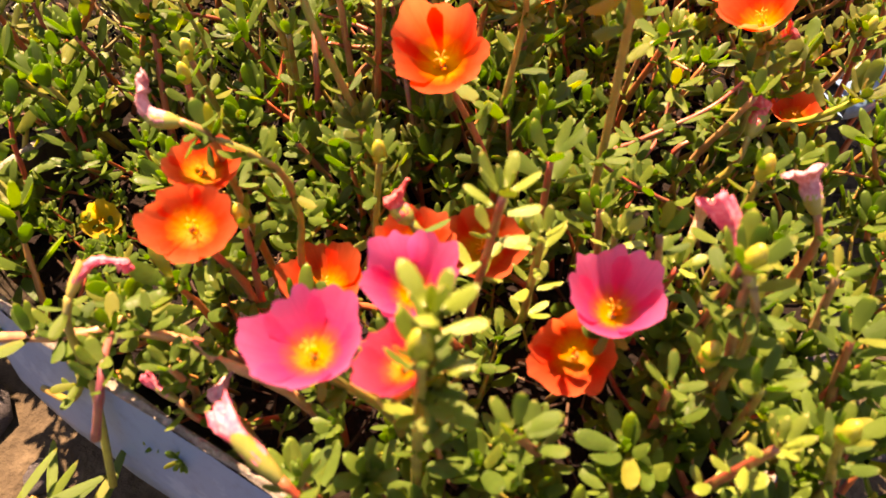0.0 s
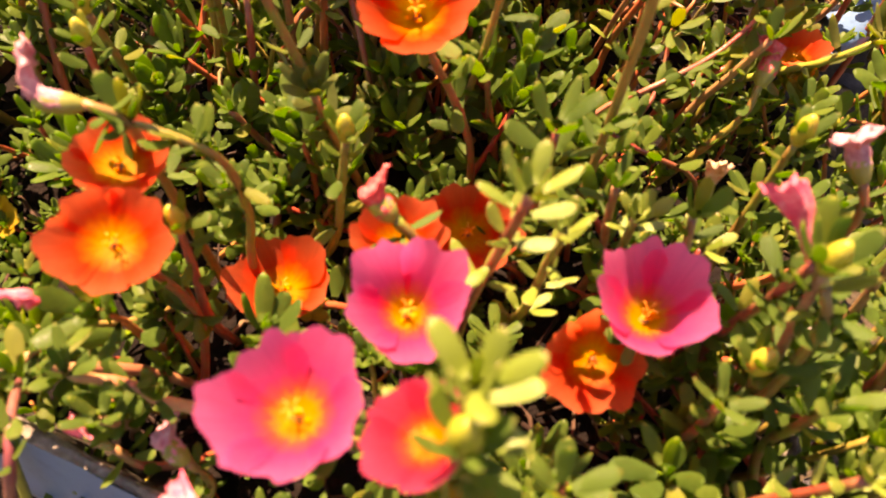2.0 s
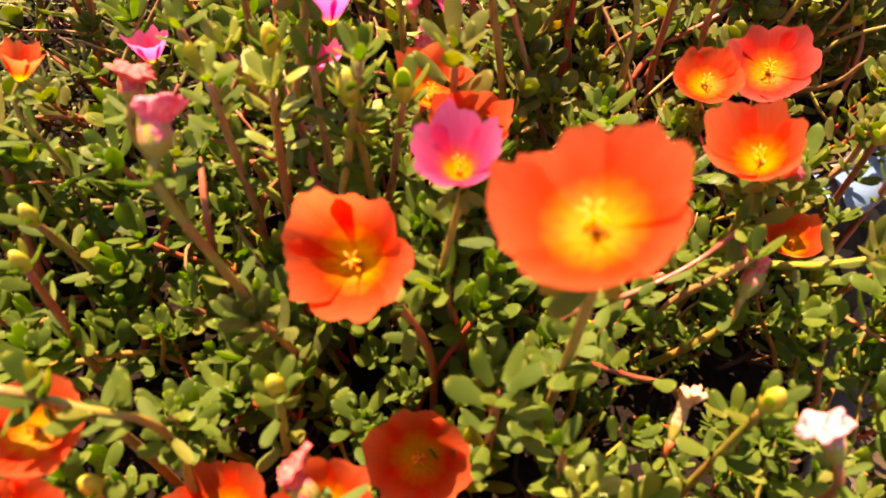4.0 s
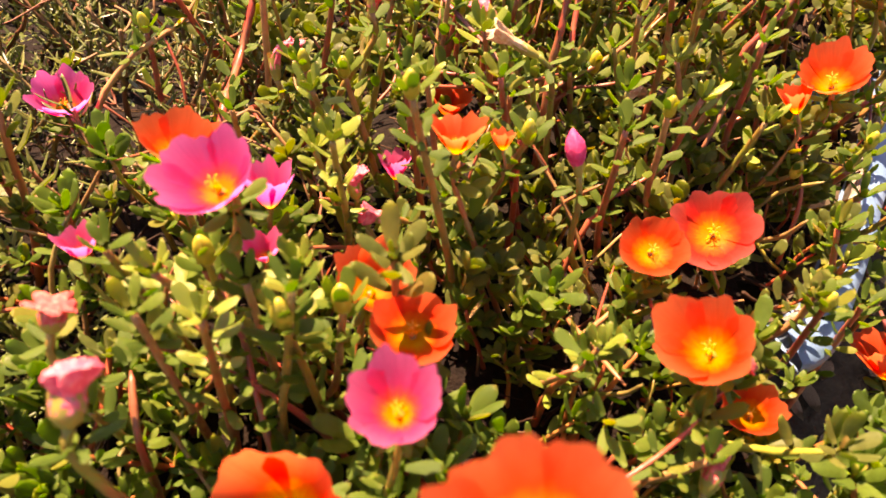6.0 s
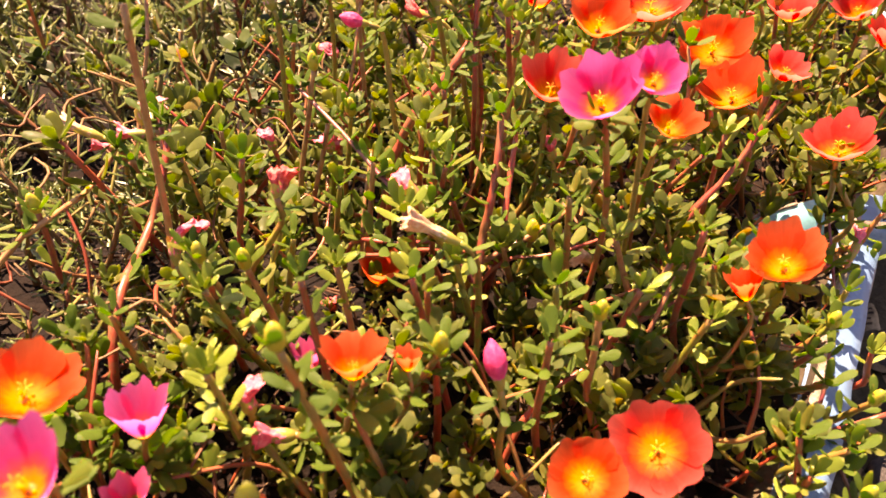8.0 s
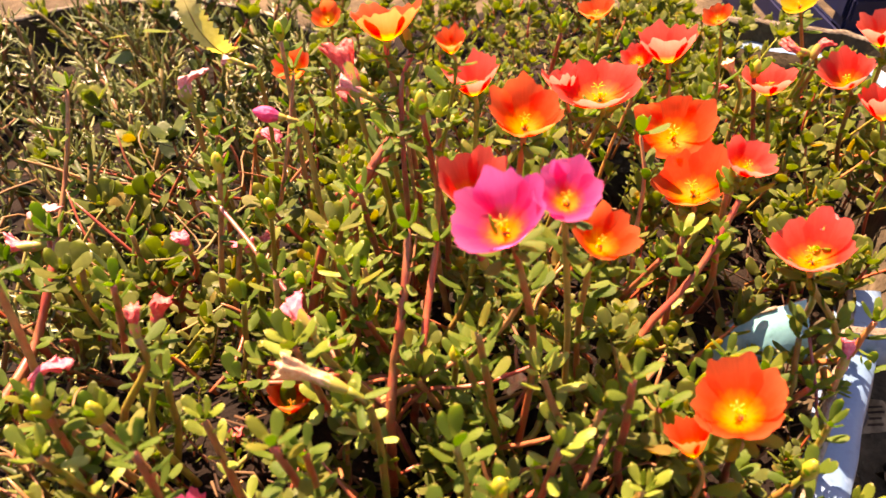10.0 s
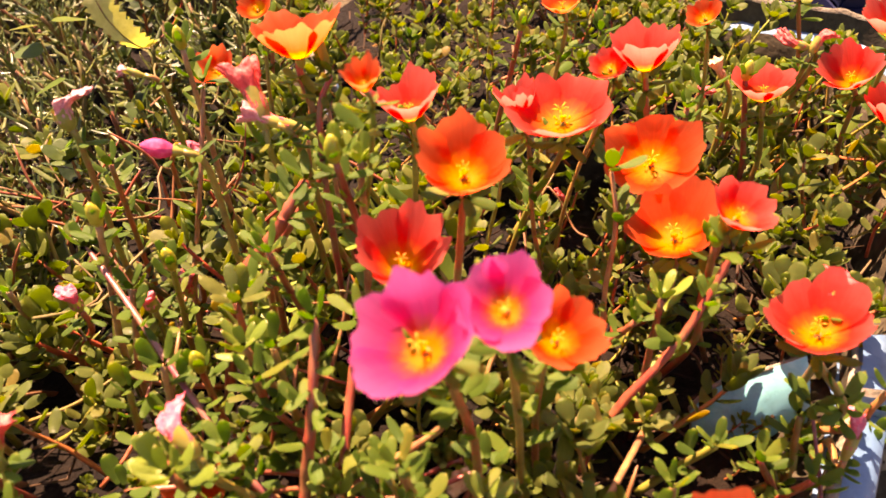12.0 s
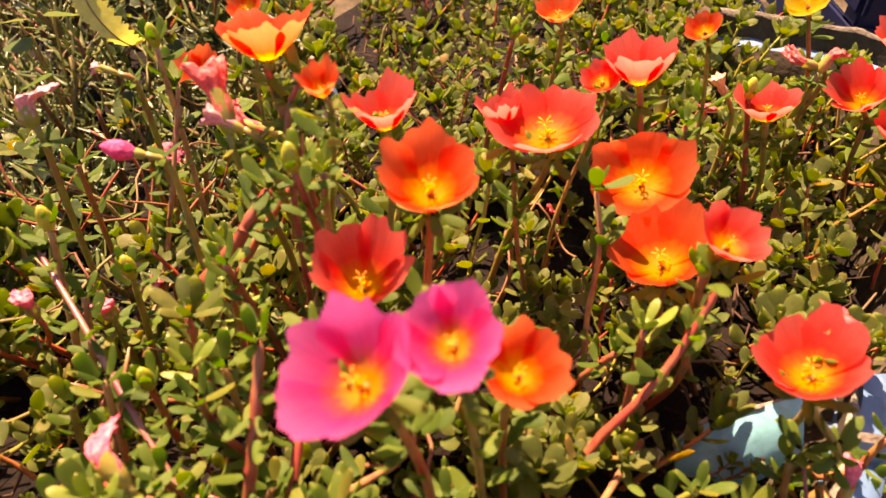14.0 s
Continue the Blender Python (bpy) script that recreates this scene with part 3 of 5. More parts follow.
def headroom(x, y, z):
    """The canopy's height at a place, held below the blooms that open there."""
    if 0.252 < x < 0.335 and 0.535 < y < 0.600:
        z = min(z, 0.118 + 0.5 * max(0.0, 0.560 - y))
    if 0.252 < x < 0.325 and 0.500 < y < 0.625:
        z = min(z, 0.158)
    for fx, fy, fz in TOPS:
        d = math.hypot(x - fx, y - fy + 0.007)
        if d < 0.040:
            z = min(z, fz - 0.012 + 0.045 * (max(0.0, d - 0.018) / 0.022) ** 2)
    return z


KINDS = {"orange": "orange purslane flower with yellow heart on a fleshy stem", "coral": "coral-red cupped purslane flower with yellow base on a fleshy stem",
         "pink": "magenta-pink purslane flower with orange-yellow heart on a fleshy stem", "magenta": "bright magenta purslane flower with orange heart on a fleshy stem", "rose": "rose-red purslane flower with orange heart on a fleshy stem",
         "yellow": "small yellow purslane flower low among the leaves"}


def down_stem(base, axis, r):
    """The stem's line from the flower's base down to the soil."""
    b, ax = Vector(base), Vector(axis)
    foot = Vector((b.x - ax.x * 0.02 + r.uniform(-0.028, 0.028), b.y - ax.y * 0.015 + r.uniform(-0.020, 0.020), 0))
    foot.z = min(soil_height(foot.x, foot.y), b.z - 0.02) if planted(foot.x, foot.y, 0.02) else min(0.09, b.z - 0.03)
    neck = b - ax * min(0.012, (b.z - foot.z) * 0.3)
    mid = (neck + foot) / 2 + Vector((r.uniform(-0.009, 0.009), r.uniform(-0.009, 0.009), 0.004))
    return [foot, mid, neck, b + ax * 0.001]


def collar(root, origin, base, axis, r, count, size):
    """The whorl of leaves below a flower."""
    start = r.uniform(0, 6.28)
    q = frame_of(axis)
    for k in range(count):
        a = start + 6.283 * k / count + r.uniform(-0.3, 0.3)
        m = leaf_pose((0, 0, 0), a, r.uniform(-0.45, 0.30), size * r.uniform(0.75, 1.2), r.uniform(-0.3, 0.3))
        at = Vector(base) - Vector(axis) * r.uniform(0.003, 0.007)
        m = Matrix.Translation(at - origin) @ q.to_3x3().to_4x4() @ m
        part("leaf", r.choice(LEAVES), root, where=m)


def stem_leaves(root, origin, line, r, count, size):
    """Leaves along a stem."""
    for k in range(count):
        u = r.uniform(0.22, 0.78)
        j = min(int(u * (len(line) - 1)), len(line) - 2)
        at = line[j].lerp(line[j + 1], u * (len(line) - 1) - j)
        m = leaf_pose(at - origin, r.uniform(0, 6.28), r.uniform(0.1, 1.0), size * r.uniform(0.7, 1.25), r.uniform(-0.4, 0.4))
        part("leaf", r.choice(LEAVES), root, where=m)


def flower(colour, base, axis, across, h):
    """A purslane flower: base of the cup, its axis, its width in metres and depth over radius."""
    COUNT[0] += 1
    r = random.Random(100 + COUNT[0])
    base, axis, radius = Vector(base), Vector(axis).normalized(), across * 0.5
    TOPS.append((base.x + axis.x * radius, base.y + axis.y * radius, base.z))
    line = eased(down_stem(base, axis, r), 4)
    root = tagged(new("purslane_flower"), KINDS[colour], "flower", colour + " purslane flowers")
    origin = line[0].copy()
    root.location = origin
    q = Matrix.Translation(base - origin) @ frame_of(axis, r.uniform(0, 6.28)).to_3x3().to_4x4()
    h = min(h, 1.9)
    for k in range(5):
        v, f, u = petal(radius, h, 6.2832 * k / 5 + r.uniform(-0.1, 0.1), k, r)
        part("petal", raw_mesh("petal", v, f, PETAL[colour], u), root, where=q)
    bits = []
    for k in range(11):
        a, lean, ln = r.uniform(0, 6.28), r.uniform(0.05, 1.05), radius * r.uniform(0.11, 0.24)
        tip = Vector((math.sin(lean) * math.cos(a) * ln, math.sin(lean) * math.sin(a) * ln, math.cos(lean) * ln * (0.6 + 0.5 * h)))
        bits.append(tube([(0, 0, 0), tip * 0.5 + Vector((0, 0, 0.0004)), tip], [radius * 0.010] * 3, 3))
        bv, bf, bu = bead(radius * 0.028, 3, 5, 1.3)
        bits.append(([Vector(p) + tip for p in bv], bf, bu))
    v, f, u = joined(*bits)
    part("pollen_tuft", raw_mesh("pollen_tuft", v, f, POLLEN, u), root, where=q)
    bits = [tube([(0, 0, 0), (0, 0, radius * 0.36 * (0.6 + 0.5 * h))], [radius * 0.014, radius * 0.011], 5)]
    for k in range(5):
        a = 6.283 * k / 5 + r.uniform(-0.2, 0.2)
        o = Vector((0, 0, radius * 0.35 * (0.6 + 0.5 * h)))
        d = Vector((math.cos(a), math.sin(a), 0.5)) * radius * 0.16
        bits.append(tube([o, o + d * 0.5 + Vector((0, 0, radius * 0.03)), o + d], [radius * 0.010, radius * 0.013, radius * 0.009], 4))
    v, f, u = joined(*bits)
    part("style", raw_mesh("style", v, f, STYLE, u), root, where=q)
    def skin(o):
        return h * max(0.0, o / 1.45) ** 1.6

    cup = [(0.02, -0.26), (0.07, -0.24), (0.11, -0.15), (0.12, -0.05), (0.14, skin(0.14) - 0.03), (0.18, skin(0.18) - 0.03)]
    vs, fs = [], []
    for k in range(12):
        a = 6.283 * k / 12
        for o, z in cup:
            back = 1.0 if o < 0.17 else 0.86 + 0.50 * max(0.0, math.cos(2 * a))
            z = z if o < 0.17 else skin(o * back) - 0.03
            vs.append((o * back * radius * math.cos(a), o * back * radius * math.sin(a), z * radius))
    for k in range(12):
        for j in range(5):
            a, b = k * 6 + j, ((k + 1) % 12) * 6 + j
            fs.append((a, b, b + 1, a + 1))
    part("calyx", raw_mesh("calyx", vs, fs, CALYX), root, where=q)
    thick = min(0.0014, across * 0.036 + 0.0004)
    v, f, u = tube([p - origin for p in line], [thick * (1.15 - 0.25 * k / len(line)) for k in range(len(line))])
    part("stem", raw_mesh("stem", v, f, RUN["green"] if r.random() < 0.3 else STEM, u), root)
    collar(root, origin, base - axis * radius * 0.2, axis, r, r.randint(5, 7), across * 0.38)
    stem_leaves(root, origin, line, r, 14, 0.0135)
    return root


SPENT_LABEL = {"pale": "withered pale pink crumpled purslane bloom", "red": "withered dark red shrivelled purslane bloom", "pink": "withered pink folded purslane bloom",
               "cream": "faded cream-white closed purslane bloom", "bud": "closed magenta purslane bud between small leaves"}


def spent(kind, base, tip, wide):
    """A withered bloom or closed bud: base, tip and width."""
    COUNT[0] += 1
    r = random.Random(100 + COUNT[0])
    base, tip = Vector(base), Vector(tip)
    TOPS.append((tip.x, tip.y, base.z - 0.004))
    axis = tip - base
    ln = axis.length
    axis.normalize()
    stem_way = (axis + Vector((0, 0, 0.9))).normalized()
    line = eased(down_stem(base - axis * ln * 0.35, stem_way, r), 4)
    root = tagged(new("purslane_bud" if kind == "bud" else "withered_flower"), SPENT_LABEL[kind], "bud" if kind == "bud" else "withered flower", "withered purslane blooms")
    origin = line[0].copy()
    root.location = origin
    q = Matrix.Translation(base - origin) @ frame_of(axis, r.uniform(0, 6.28)).to_3x3().to_4x4()
    s0 = r.uniform(0, 50)
    vs, fs, uv = [], [], []
    if kind == "bud":
        sides, rows = 16, 12
        for j in range(rows):
            u = j / (rows - 1)
            for k in range(sides):
                a = 6.283 * k / sides
                n = noise.noise(Vector((math.cos(a) * 2 + s0, math.sin(a) * 2, u * 3)))
                w = wide * 0.46 * math.sin(math.pi * min(1, 0.12 + u * 0.86)) ** 0.8 * (1 + 0.16 * u * n + 0.05 * math.cos(5 * a + 2 * u))
                vs.append(Vector((w * math.cos(a), w * math.sin(a), ln * (u + 0.03 * n))))
                uv.append((k / sides, u))
        o = len(vs)
        vs.append(Vector((0, 0, ln * 1.02)))
        uv.append((0.5, 1.0))
        fs = [(o - sides + k, o - sides + (k + 1) % sides, o) for k in range(sides)]
    else:
        sides, rows = 36, 14
        way, droop = r.uniform(0, 6.28), r.choice((0.20, 0.45, 0.70)) * ln
        shut, twist = r.uniform(0.35, 0.85), r.uniform(-1.5, 1.5)
        for j in range(rows):
            u = j / (rows - 1)
            base_w = 0.23 + 0.24 * shut * u ** 1.3 - 0.07 * math.exp(-((u - 0.40) / 0.16) ** 2)
            for k in range(sides):
                a = 6.283 * k / sides
                n = noise.noise(Vector((math.cos(a) * 1.6 + s0, math.sin(a) * 1.6, u * 2.2)))
                n2 = noise.noise(Vector((math.cos(a) * 4 + s0, math.sin(a) * 4, u * 6)))
                fold = 0.26 * math.cos(5 * a + s0 + twist * u) + 0.14 * math.cos(8 * a + 2 * s0)
                w = wide * base_w * (1 + 0.75 * u * fold + 0.28 * u * n + 0.16 * n2)
                z = ln * u * (1 + 0.16 * u * u * n + 0.08 * u * n2) - droop * 0.55 * u ** 3
                vs.append(Vector((w * math.cos(a) + math.cos(way) * droop * u * u, w * math.sin(a) + math.sin(way) * droop * u * u, z)))
                uv.append((k / sides, u))
        # shrivelled inner petals close the mouth
        o, ring = len(vs), len(vs) - sides
        mid = sum((vs[ring + k] for k in range(sides)), Vector()) / sides
        for k in range(sides):
            vs.append(vs[ring + k].lerp(mid, 0.55) - Vector((0, 0, ln * (0.10 + 0.08 * math.cos(3 * 6.283 * k / sides + s0)))))
            uv.append((k / sides, 0.8))
        for k in range(sides):
            e = (k + 1) % sides
            fs.append((ring + k, ring + e, o + e, o + k))
        fs.append(tuple(o + k for k in range(sides)))
    for j in range(rows - 1):
        for k in range(sides):
            a, c = j * sides + k, j * sides + (k + 1) % sides
            fs.append((a, c, c + sides, a + sides))
    part("bud" if kind == "bud" else "corolla", raw_mesh("corolla", vs, fs, SPENT[kind], uv), root, where=q)
    vs, fs = [], []
    for k in range(10):
        a = 6.283 * k / 10
        for j, (w, z) in enumerate(((0.09, -0.36), (0.22, -0.26), (0.32, -0.06), (0.33, 0.12), (0.30, 0.24))):
            z2 = z + (0.22 * abs(math.cos(a)) if j == 4 else 0)
            vs.append((w * wide * 0.74 * math.cos(a), w * wide * 0.74 * math.sin(a), z2 * ln))
    for k in range(10):
        for j in range(4):
            a, b = k * 5 + j, ((k + 1) % 10) * 5 + j
            fs.append((a, b, b + 1, a + 1))
    part("calyx", raw_mesh("calyx", vs, fs, CALYX), root, "green sepals", where=q)
    v, f, u = tube([p - origin for p in line], [0.0017 - 0.0004 * k / len(line) for k in range(len(line))])
    part("stem", raw_mesh("stem", v, f, RUN["green"] if r.random() < 0.5 else STEM, u), root)
    collar(root, origin, base - axis * ln * 0.35, stem_way, r, r.randint(4, 6), 0.011)
    stem_leaves(root, origin, line, r, 3, 0.010)
    return root


STEM_LABEL = {"red": "bare red fleshy purslane stem", "tan": "tan woody trailing purslane stem", "green": "green upright purslane stem", "plum": "plum-coloured trailing purslane stem"}


def runner(colour, radius, *points):
    """A long bare stem through the given points, with a few leaves."""
    COUNT[0] += 1
    r = random.Random(100 + COUNT[0])
    line = eased(points, 5)
    low = min(range(len(line)), key=lambda k: line[k].z)
    if low not in (0, len(line) - 1):
        low = 0 if line[0].z < line[-1].z else len(line) - 1
    way = line if low == 0 else line[::-1]
    back = (way[0] - way[1]).normalized()
    depth = way[0].z - soil_height(way[0].x, way[0].y)
    if planted(way[0].x, way[0].y, 0.01) and depth > 0:
        back = Vector((back.x, back.y, 0)) * 0.7 * depth + Vector((r.uniform(-0.01, 0.01), r.uniform(-0.01, 0.01), 0))
        bend = way[0] + back * 0.55 - Vector((0, 0, depth * 0.30))
        root_at = way[0] + back - Vector((0, 0, depth + 0.002))
        way = eased([root_at, bend, *way[::2]], 3)
    root = tagged(new("trailing_purslane"), STEM_LABEL[colour] + " with a few leaves", "plant", "trailing purslane shoots")
    origin = way[0].copy()
    root.location = origin
    n = len(way)
    wob = [1 + 0.10 * noise.noise(Vector((k * 0.9, COUNT[0], 0))) + (0.12 if k % 4 == 0 else 0) for k in range(n)]
    v, f, u = tube([p - origin for p in way], [radius * (1.0 - 0.3 * k / n) * wob[k] * (0.45 if k == n - 1 else 1.0) for k in range(n)], 8)
    part("stem", raw_mesh("stem", v, f, RUN[colour], u), root)
    stem_leaves(root, origin, way, r, 3 + n // 3, 0.012)
    for k in range(6):
        m = leaf_pose(way[-1] - origin, k * 2.1 + r.uniform(-0.4, 0.4), r.uniform(0.1, 1.2), 0.013 * r.uniform(0.8, 1.2))
        part("leaf", r.choice(LEAVES), root, where=m)
    return root


LIME_LEAVES = [raw_mesh("leaf", v, f, LIME, u) for v, f, u in BLADES]


def shoot(tip, size, tone=""):
    """A taller purslane shoot that ends in a tuft of leaves at tip; size: leaf length; tone: lime (young leaves) or bud."""
    COUNT[0] += 1
    r = random.Random(100 + COUNT[0])
    tip = Vector(tip)
    foot = Vector((tip.x + r.uniform(-0.02, 0.02), tip.y + r.uniform(-0.012, 0.022), 0))
    foot.z = min(soil_height(foot.x, foot.y), tip.z - 0.03) if planted(foot.x, foot.y, 0.01) else min(0.09, tip.z - 0.03)
    bow = Vector((r.uniform(-0.006, 0.006), r.uniform(-0.006, 0.006), 0))
    line = eased([foot, foot.lerp(tip, 0.4) + bow, foot.lerp(tip, 0.75) + bow * 0.4, tip], 4)
    words = {"lime": "upright purslane shoot with bright young yellow-green leaves", "bud": "upright purslane shoot with a pointed bud among its leaves"}
    root = tagged(new("purslane_shoot"), words.get(tone, "upright purslane shoot with fleshy green leaves"), "plant", "upright purslane shoots")
    root.location = foot
    v, f, u = tube([p - foot for p in line], [0.0018 - 0.0006 * k / len(line) for k in range(len(line))], 7)
    part("stem", raw_mesh("stem", v, f, r.choice((RUN["green"], RUN["tan"], STEM, RUN["red"])), u), root)
    kinds = LIME_LEAVES if tone == "lime" else LEAVES
    length = (tip - foot).length
    for k in range(min(13, int(length / 0.007))):
        u = 1 - (k // 2 + 1) * 0.012 / length * r.uniform(0.8, 1.2)
        if u < 0.15:
            break
        j = min(int(u * (len(line) - 1)), len(line) - 2)
        at = line[j].lerp(line[j + 1], u * (len(line) - 1) - j)
        m = leaf_pose(at - foot, k * 3.14 + (k // 2) * 1.4 + r.uniform(-0.4, 0.4), r.uniform(0.15, 0.9), size * r.uniform(0.75, 1.15), r.uniform(-0.4, 0.4))
        part("leaf", r.choice(kinds), root, where=m)
    for k in range(7 if tone == "lime" else 5):
        m = leaf_pose(tip - foot, k * (2.4 if tone == "lime" else 1.257) + r.uniform(-0.3, 0.3), r.uniform(0.55, 0.95) + 0.06 * k, size * r.uniform(0.85, 1.15) * (1 - 0.04 * k), r.uniform(-0.3, 0.3))
        part("leaf", r.choice(kinds), root, where=m)
    if tone == "bud":
        v, f, u = bead(size * 0.24, 6, 8, 2.0)
        part("bud", raw_mesh("bud", [(x * (1 - 0.25 * z / (size * 0.5)), y * (1 - 0.25 * z / (size * 0.5)), z) for x, y, z in v], f, TIPBUD, u), root,
             "pointed green bud", where=Matrix.Translation(tip - foot + Vector((0, 0, size * 0.35))))
    return root


flower("orange", (-0.0543, 0.2205, 0.2055), (0.23, -0.34, 0.91), 0.0275, 0.85)
flower("orange", (-0.0582, 0.2440, 0.2060), (0.23, -0.07, 0.97), 0.0250, 0.60)
flower("orange", (-0.0223, 0.2375, 0.1505), (-0.04, -0.08, 1.00), 0.0314, 0.88)
flower("pink", (0.0178, 0.2038, 0.2012), (0.04, -0.22, 0.97), 0.0285, 1.25)
flower("pink", (-0.0035, 0.1733, 0.2155), (-0.10, -0.06, 0.99), 0.0298, 0.95)
flower("rose", (0.0226, 0.1637, 0.2308), (-0.38, -0.01, 0.92), 0.0208, 0.85)
flower("pink", (0.0794, 0.2074, 0.1921), (-0.08, -0.04, 1.00), 0.0303, 1.13)
flower("orange", (0.0714, 0.2071, 0.1666), (-0.20, -0.45, 0.87), 0.0282, 0.95)
flower("orange", (0.0149, 0.2328, 0.1855), (0.05, -0.14, 0.99), 0.0254, 0.99)
flower("orange", (0.0370, 0.2567, 0.1563), (0.02, -0.35, 0.94), 0.0316, 0.97)
flower("orange", (0.0198, 0.2902, 0.2182), (-0.09, -0.43, 0.90), 0.0347, 1.17)
flower("orange", (0.0720, 0.2638, 0.2760), (-0.28, -0.08, 0.95), 0.0345, 0.68)
flower("pink", (0.0464, 0.3075, 0.2378), (-0.07, -0.10, 0.99), 0.0233, 1.16)
flower("orange", (0.1445, 0.3427, 0.2050), (-0.44, -0.02, 0.90), 0.0304, 1.08)
flower("coral", (0.1722, 0.4156, 0.1775), (-0.26, -0.30, 0.92), 0.0350, 0.72)
flower("orange", (0.1433, 0.4037, 0.1806), (-0.10, -0.21, 0.97), 0.0271, 0.76)
flower("orange", (0.0490, 0.3475, 0.2099), (0.03, 0.05, 1.00), 0.0280, 0.74)
flower("orange", (0.0343, 0.3691, 0.2026), (0.27, -0.01, 0.96), 0.0276, 1.01)
flower("orange", (0.1758, 0.3460, 0.1527), (-0.15, -0.02, 0.99), 0.0238, 1.02)
flower("orange", (-0.1010, 0.3585, 0.2148), (0.32, 0.36, 0.88), 0.0143, 2.00)
flower("magenta", (-0.1236, 0.5060, 0.1671), (0.18, -0.04, 0.98), 0.0315, 1.12)
flower("orange", (-0.0328, 0.4120, 0.2257), (0.30, 0.17, 0.94), 0.0310, 0.85)
flower("magenta", (-0.0046, 0.3687, 0.2535), (-0.17, -0.16, 0.97), 0.0286, 1.03)
flower("magenta", (-0.0074, 0.4173, 0.1934), (0.03, 0.29, 0.95), 0.0215, 1.79)
flower("pink", (-0.0735, 0.3944, 0.1916), (0.03, 0.25, 0.97), 0.0165, 1.54)
flower("orange", (0.2344, 0.4800, 0.2030), (-0.32, 0.02, 0.94), 0.0305, 0.95)
flower("orange", (0.2179, 0.4700, 0.1964), (-0.30, 0.29, 0.91), 0.0151, 2.00)
flower("orange", (0.0649, 0.4224, 0.2178), (0.06, 0.33, 0.94), 0.0228, 1.30)
flower("pink", (0.0394, 0.4702, 0.1554), (-0.02, 0.41, 0.91), 0.0173, 1.68)
flower("pink", (-0.0068, 0.3939, 0.1895), (0.00, 0.23, 0.97), 0.0154, 1.36)
flower("orange", (0.0827, 0.4261, 0.2160), (-0.02, 0.41, 0.91), 0.0101, 1.61)
flower("orange", (0.0653, 0.5345, 0.1392), (0.20, 0.21, 0.96), 0.0235, 1.36)
flower("orange", (0.2728, 0.3888, 0.1024), (-0.18, 0.49, 0.85), 0.0351, 1.47)
flower("magenta", (0.1574, 0.5142, 0.2585), (-0.31, -0.25, 0.92), 0.0315, 1.07)
flower("magenta", (0.1767, 0.5195, 0.2656), (-0.10, -0.36, 0.93), 0.0229, 1.04)
flower("orange", (0.1935, 0.5341, 0.2332), (0.10, -0.26, 0.96), 0.0240, 1.12)
flower("coral", (0.1498, 0.5748, 0.2235), (-0.01, -0.15, 0.99), 0.0316, 1.16)
flower("orange", (0.1713, 0.5887, 0.2501), (-0.00, -0.23, 0.97), 0.0301, 1.00)
flower("coral", (0.2148, 0.6459, 0.2285), (-0.18, -0.05, 0.98), 0.0415, 0.75)
flower("coral", (0.2006, 0.6573, 0.2229), (-0.25, 0.15, 0.96), 0.0182, 2.00)
flower("orange", (0.2541, 0.6434, 0.2066), (-0.23, -0.37, 0.90), 0.0387, 0.80)
flower("orange", (0.2544, 0.6047, 0.2000), (-0.25, 0.02, 0.96), 0.0365, 0.85)
flower("coral", (0.2667, 0.5892, 0.2246), (0.15, -0.16, 0.98), 0.0242, 0.96)
flower("coral", (0.3294, 0.7076, 0.1924), (-0.15, 0.19, 0.97), 0.0307, 1.08)
flower("coral", (0.2870, 0.5515, 0.2052), (-0.25, 0.12, 0.96), 0.0325, 0.85)
flower("coral", (0.1542, 0.6493, 0.2317), (-0.10, 0.15, 0.98), 0.0280, 1.13)
flower("orange", (0.1140, 0.6532, 0.2597), (-0.02, 0.17, 0.98), 0.0325, 1.05)
flower("coral", (0.2590, 0.6865, 0.2262), (-0.14, 0.17, 0.97), 0.0326, 1.11)
flower("coral", (0.2433, 0.6873, 0.2264), (-0.31, -0.27, 0.91), 0.0175, 0.86)
flower("coral", (0.3931, 0.7366, 0.1795), (-0.45, -0.02, 0.89), 0.0329, 1.12)
flower("coral", (0.4069, 0.7129, 0.1687), (-0.29, 0.17, 0.94), 0.0263, 1.66)
flower("coral", (0.4233, 0.7652, 0.1913), (-0.34, -0.02, 0.94), 0.0304, 1.52)
flower("orange", (0.0409, 0.7864, 0.1740), (-0.23, -0.34, 0.91), 0.0276, 1.08)
flower("orange", (0.1427, 0.5946, 0.2811), (-0.09, -0.14, 0.99), 0.0123, 1.51)
flower("orange", (0.2853, 0.6976, 0.2430), (-0.40, -0.26, 0.88), 0.0154, 1.02)
flower("orange", (0.2333, 0.7506, 0.2236), (-0.20, -0.01, 0.98), 0.0217, 0.85)
flower("orange", (0.0592, 0.8344, 0.1901), (-0.09, -0.45, 0.89), 0.0222, 0.87)
flower("yellow", (0.3716, 0.7840, 0.2113), (-0.43, -0.27, 0.86), 0.0241, 0.96)
flower("pink", (-0.1900, 0.7988, 0.1851), (0.52, -0.10, 0.85), 0.0251, 1.17)
flower("yellow", (-0.1345, 0.2740, 0.1345), (0.40, -0.30, 0.86), 0.0175, 1.10)
spent("pale", (-0.0650, 0.2470, 0.2267), (-0.0783, 0.2456, 0.2298), 0.0120)
spent("red", (0.0121, 0.2320, 0.2049), (0.0050, 0.2358, 0.2110), 0.0133)
spent("cream", (0.1210, 0.2714, 0.1561), (0.1255, 0.2854, 0.1688), 0.0091)
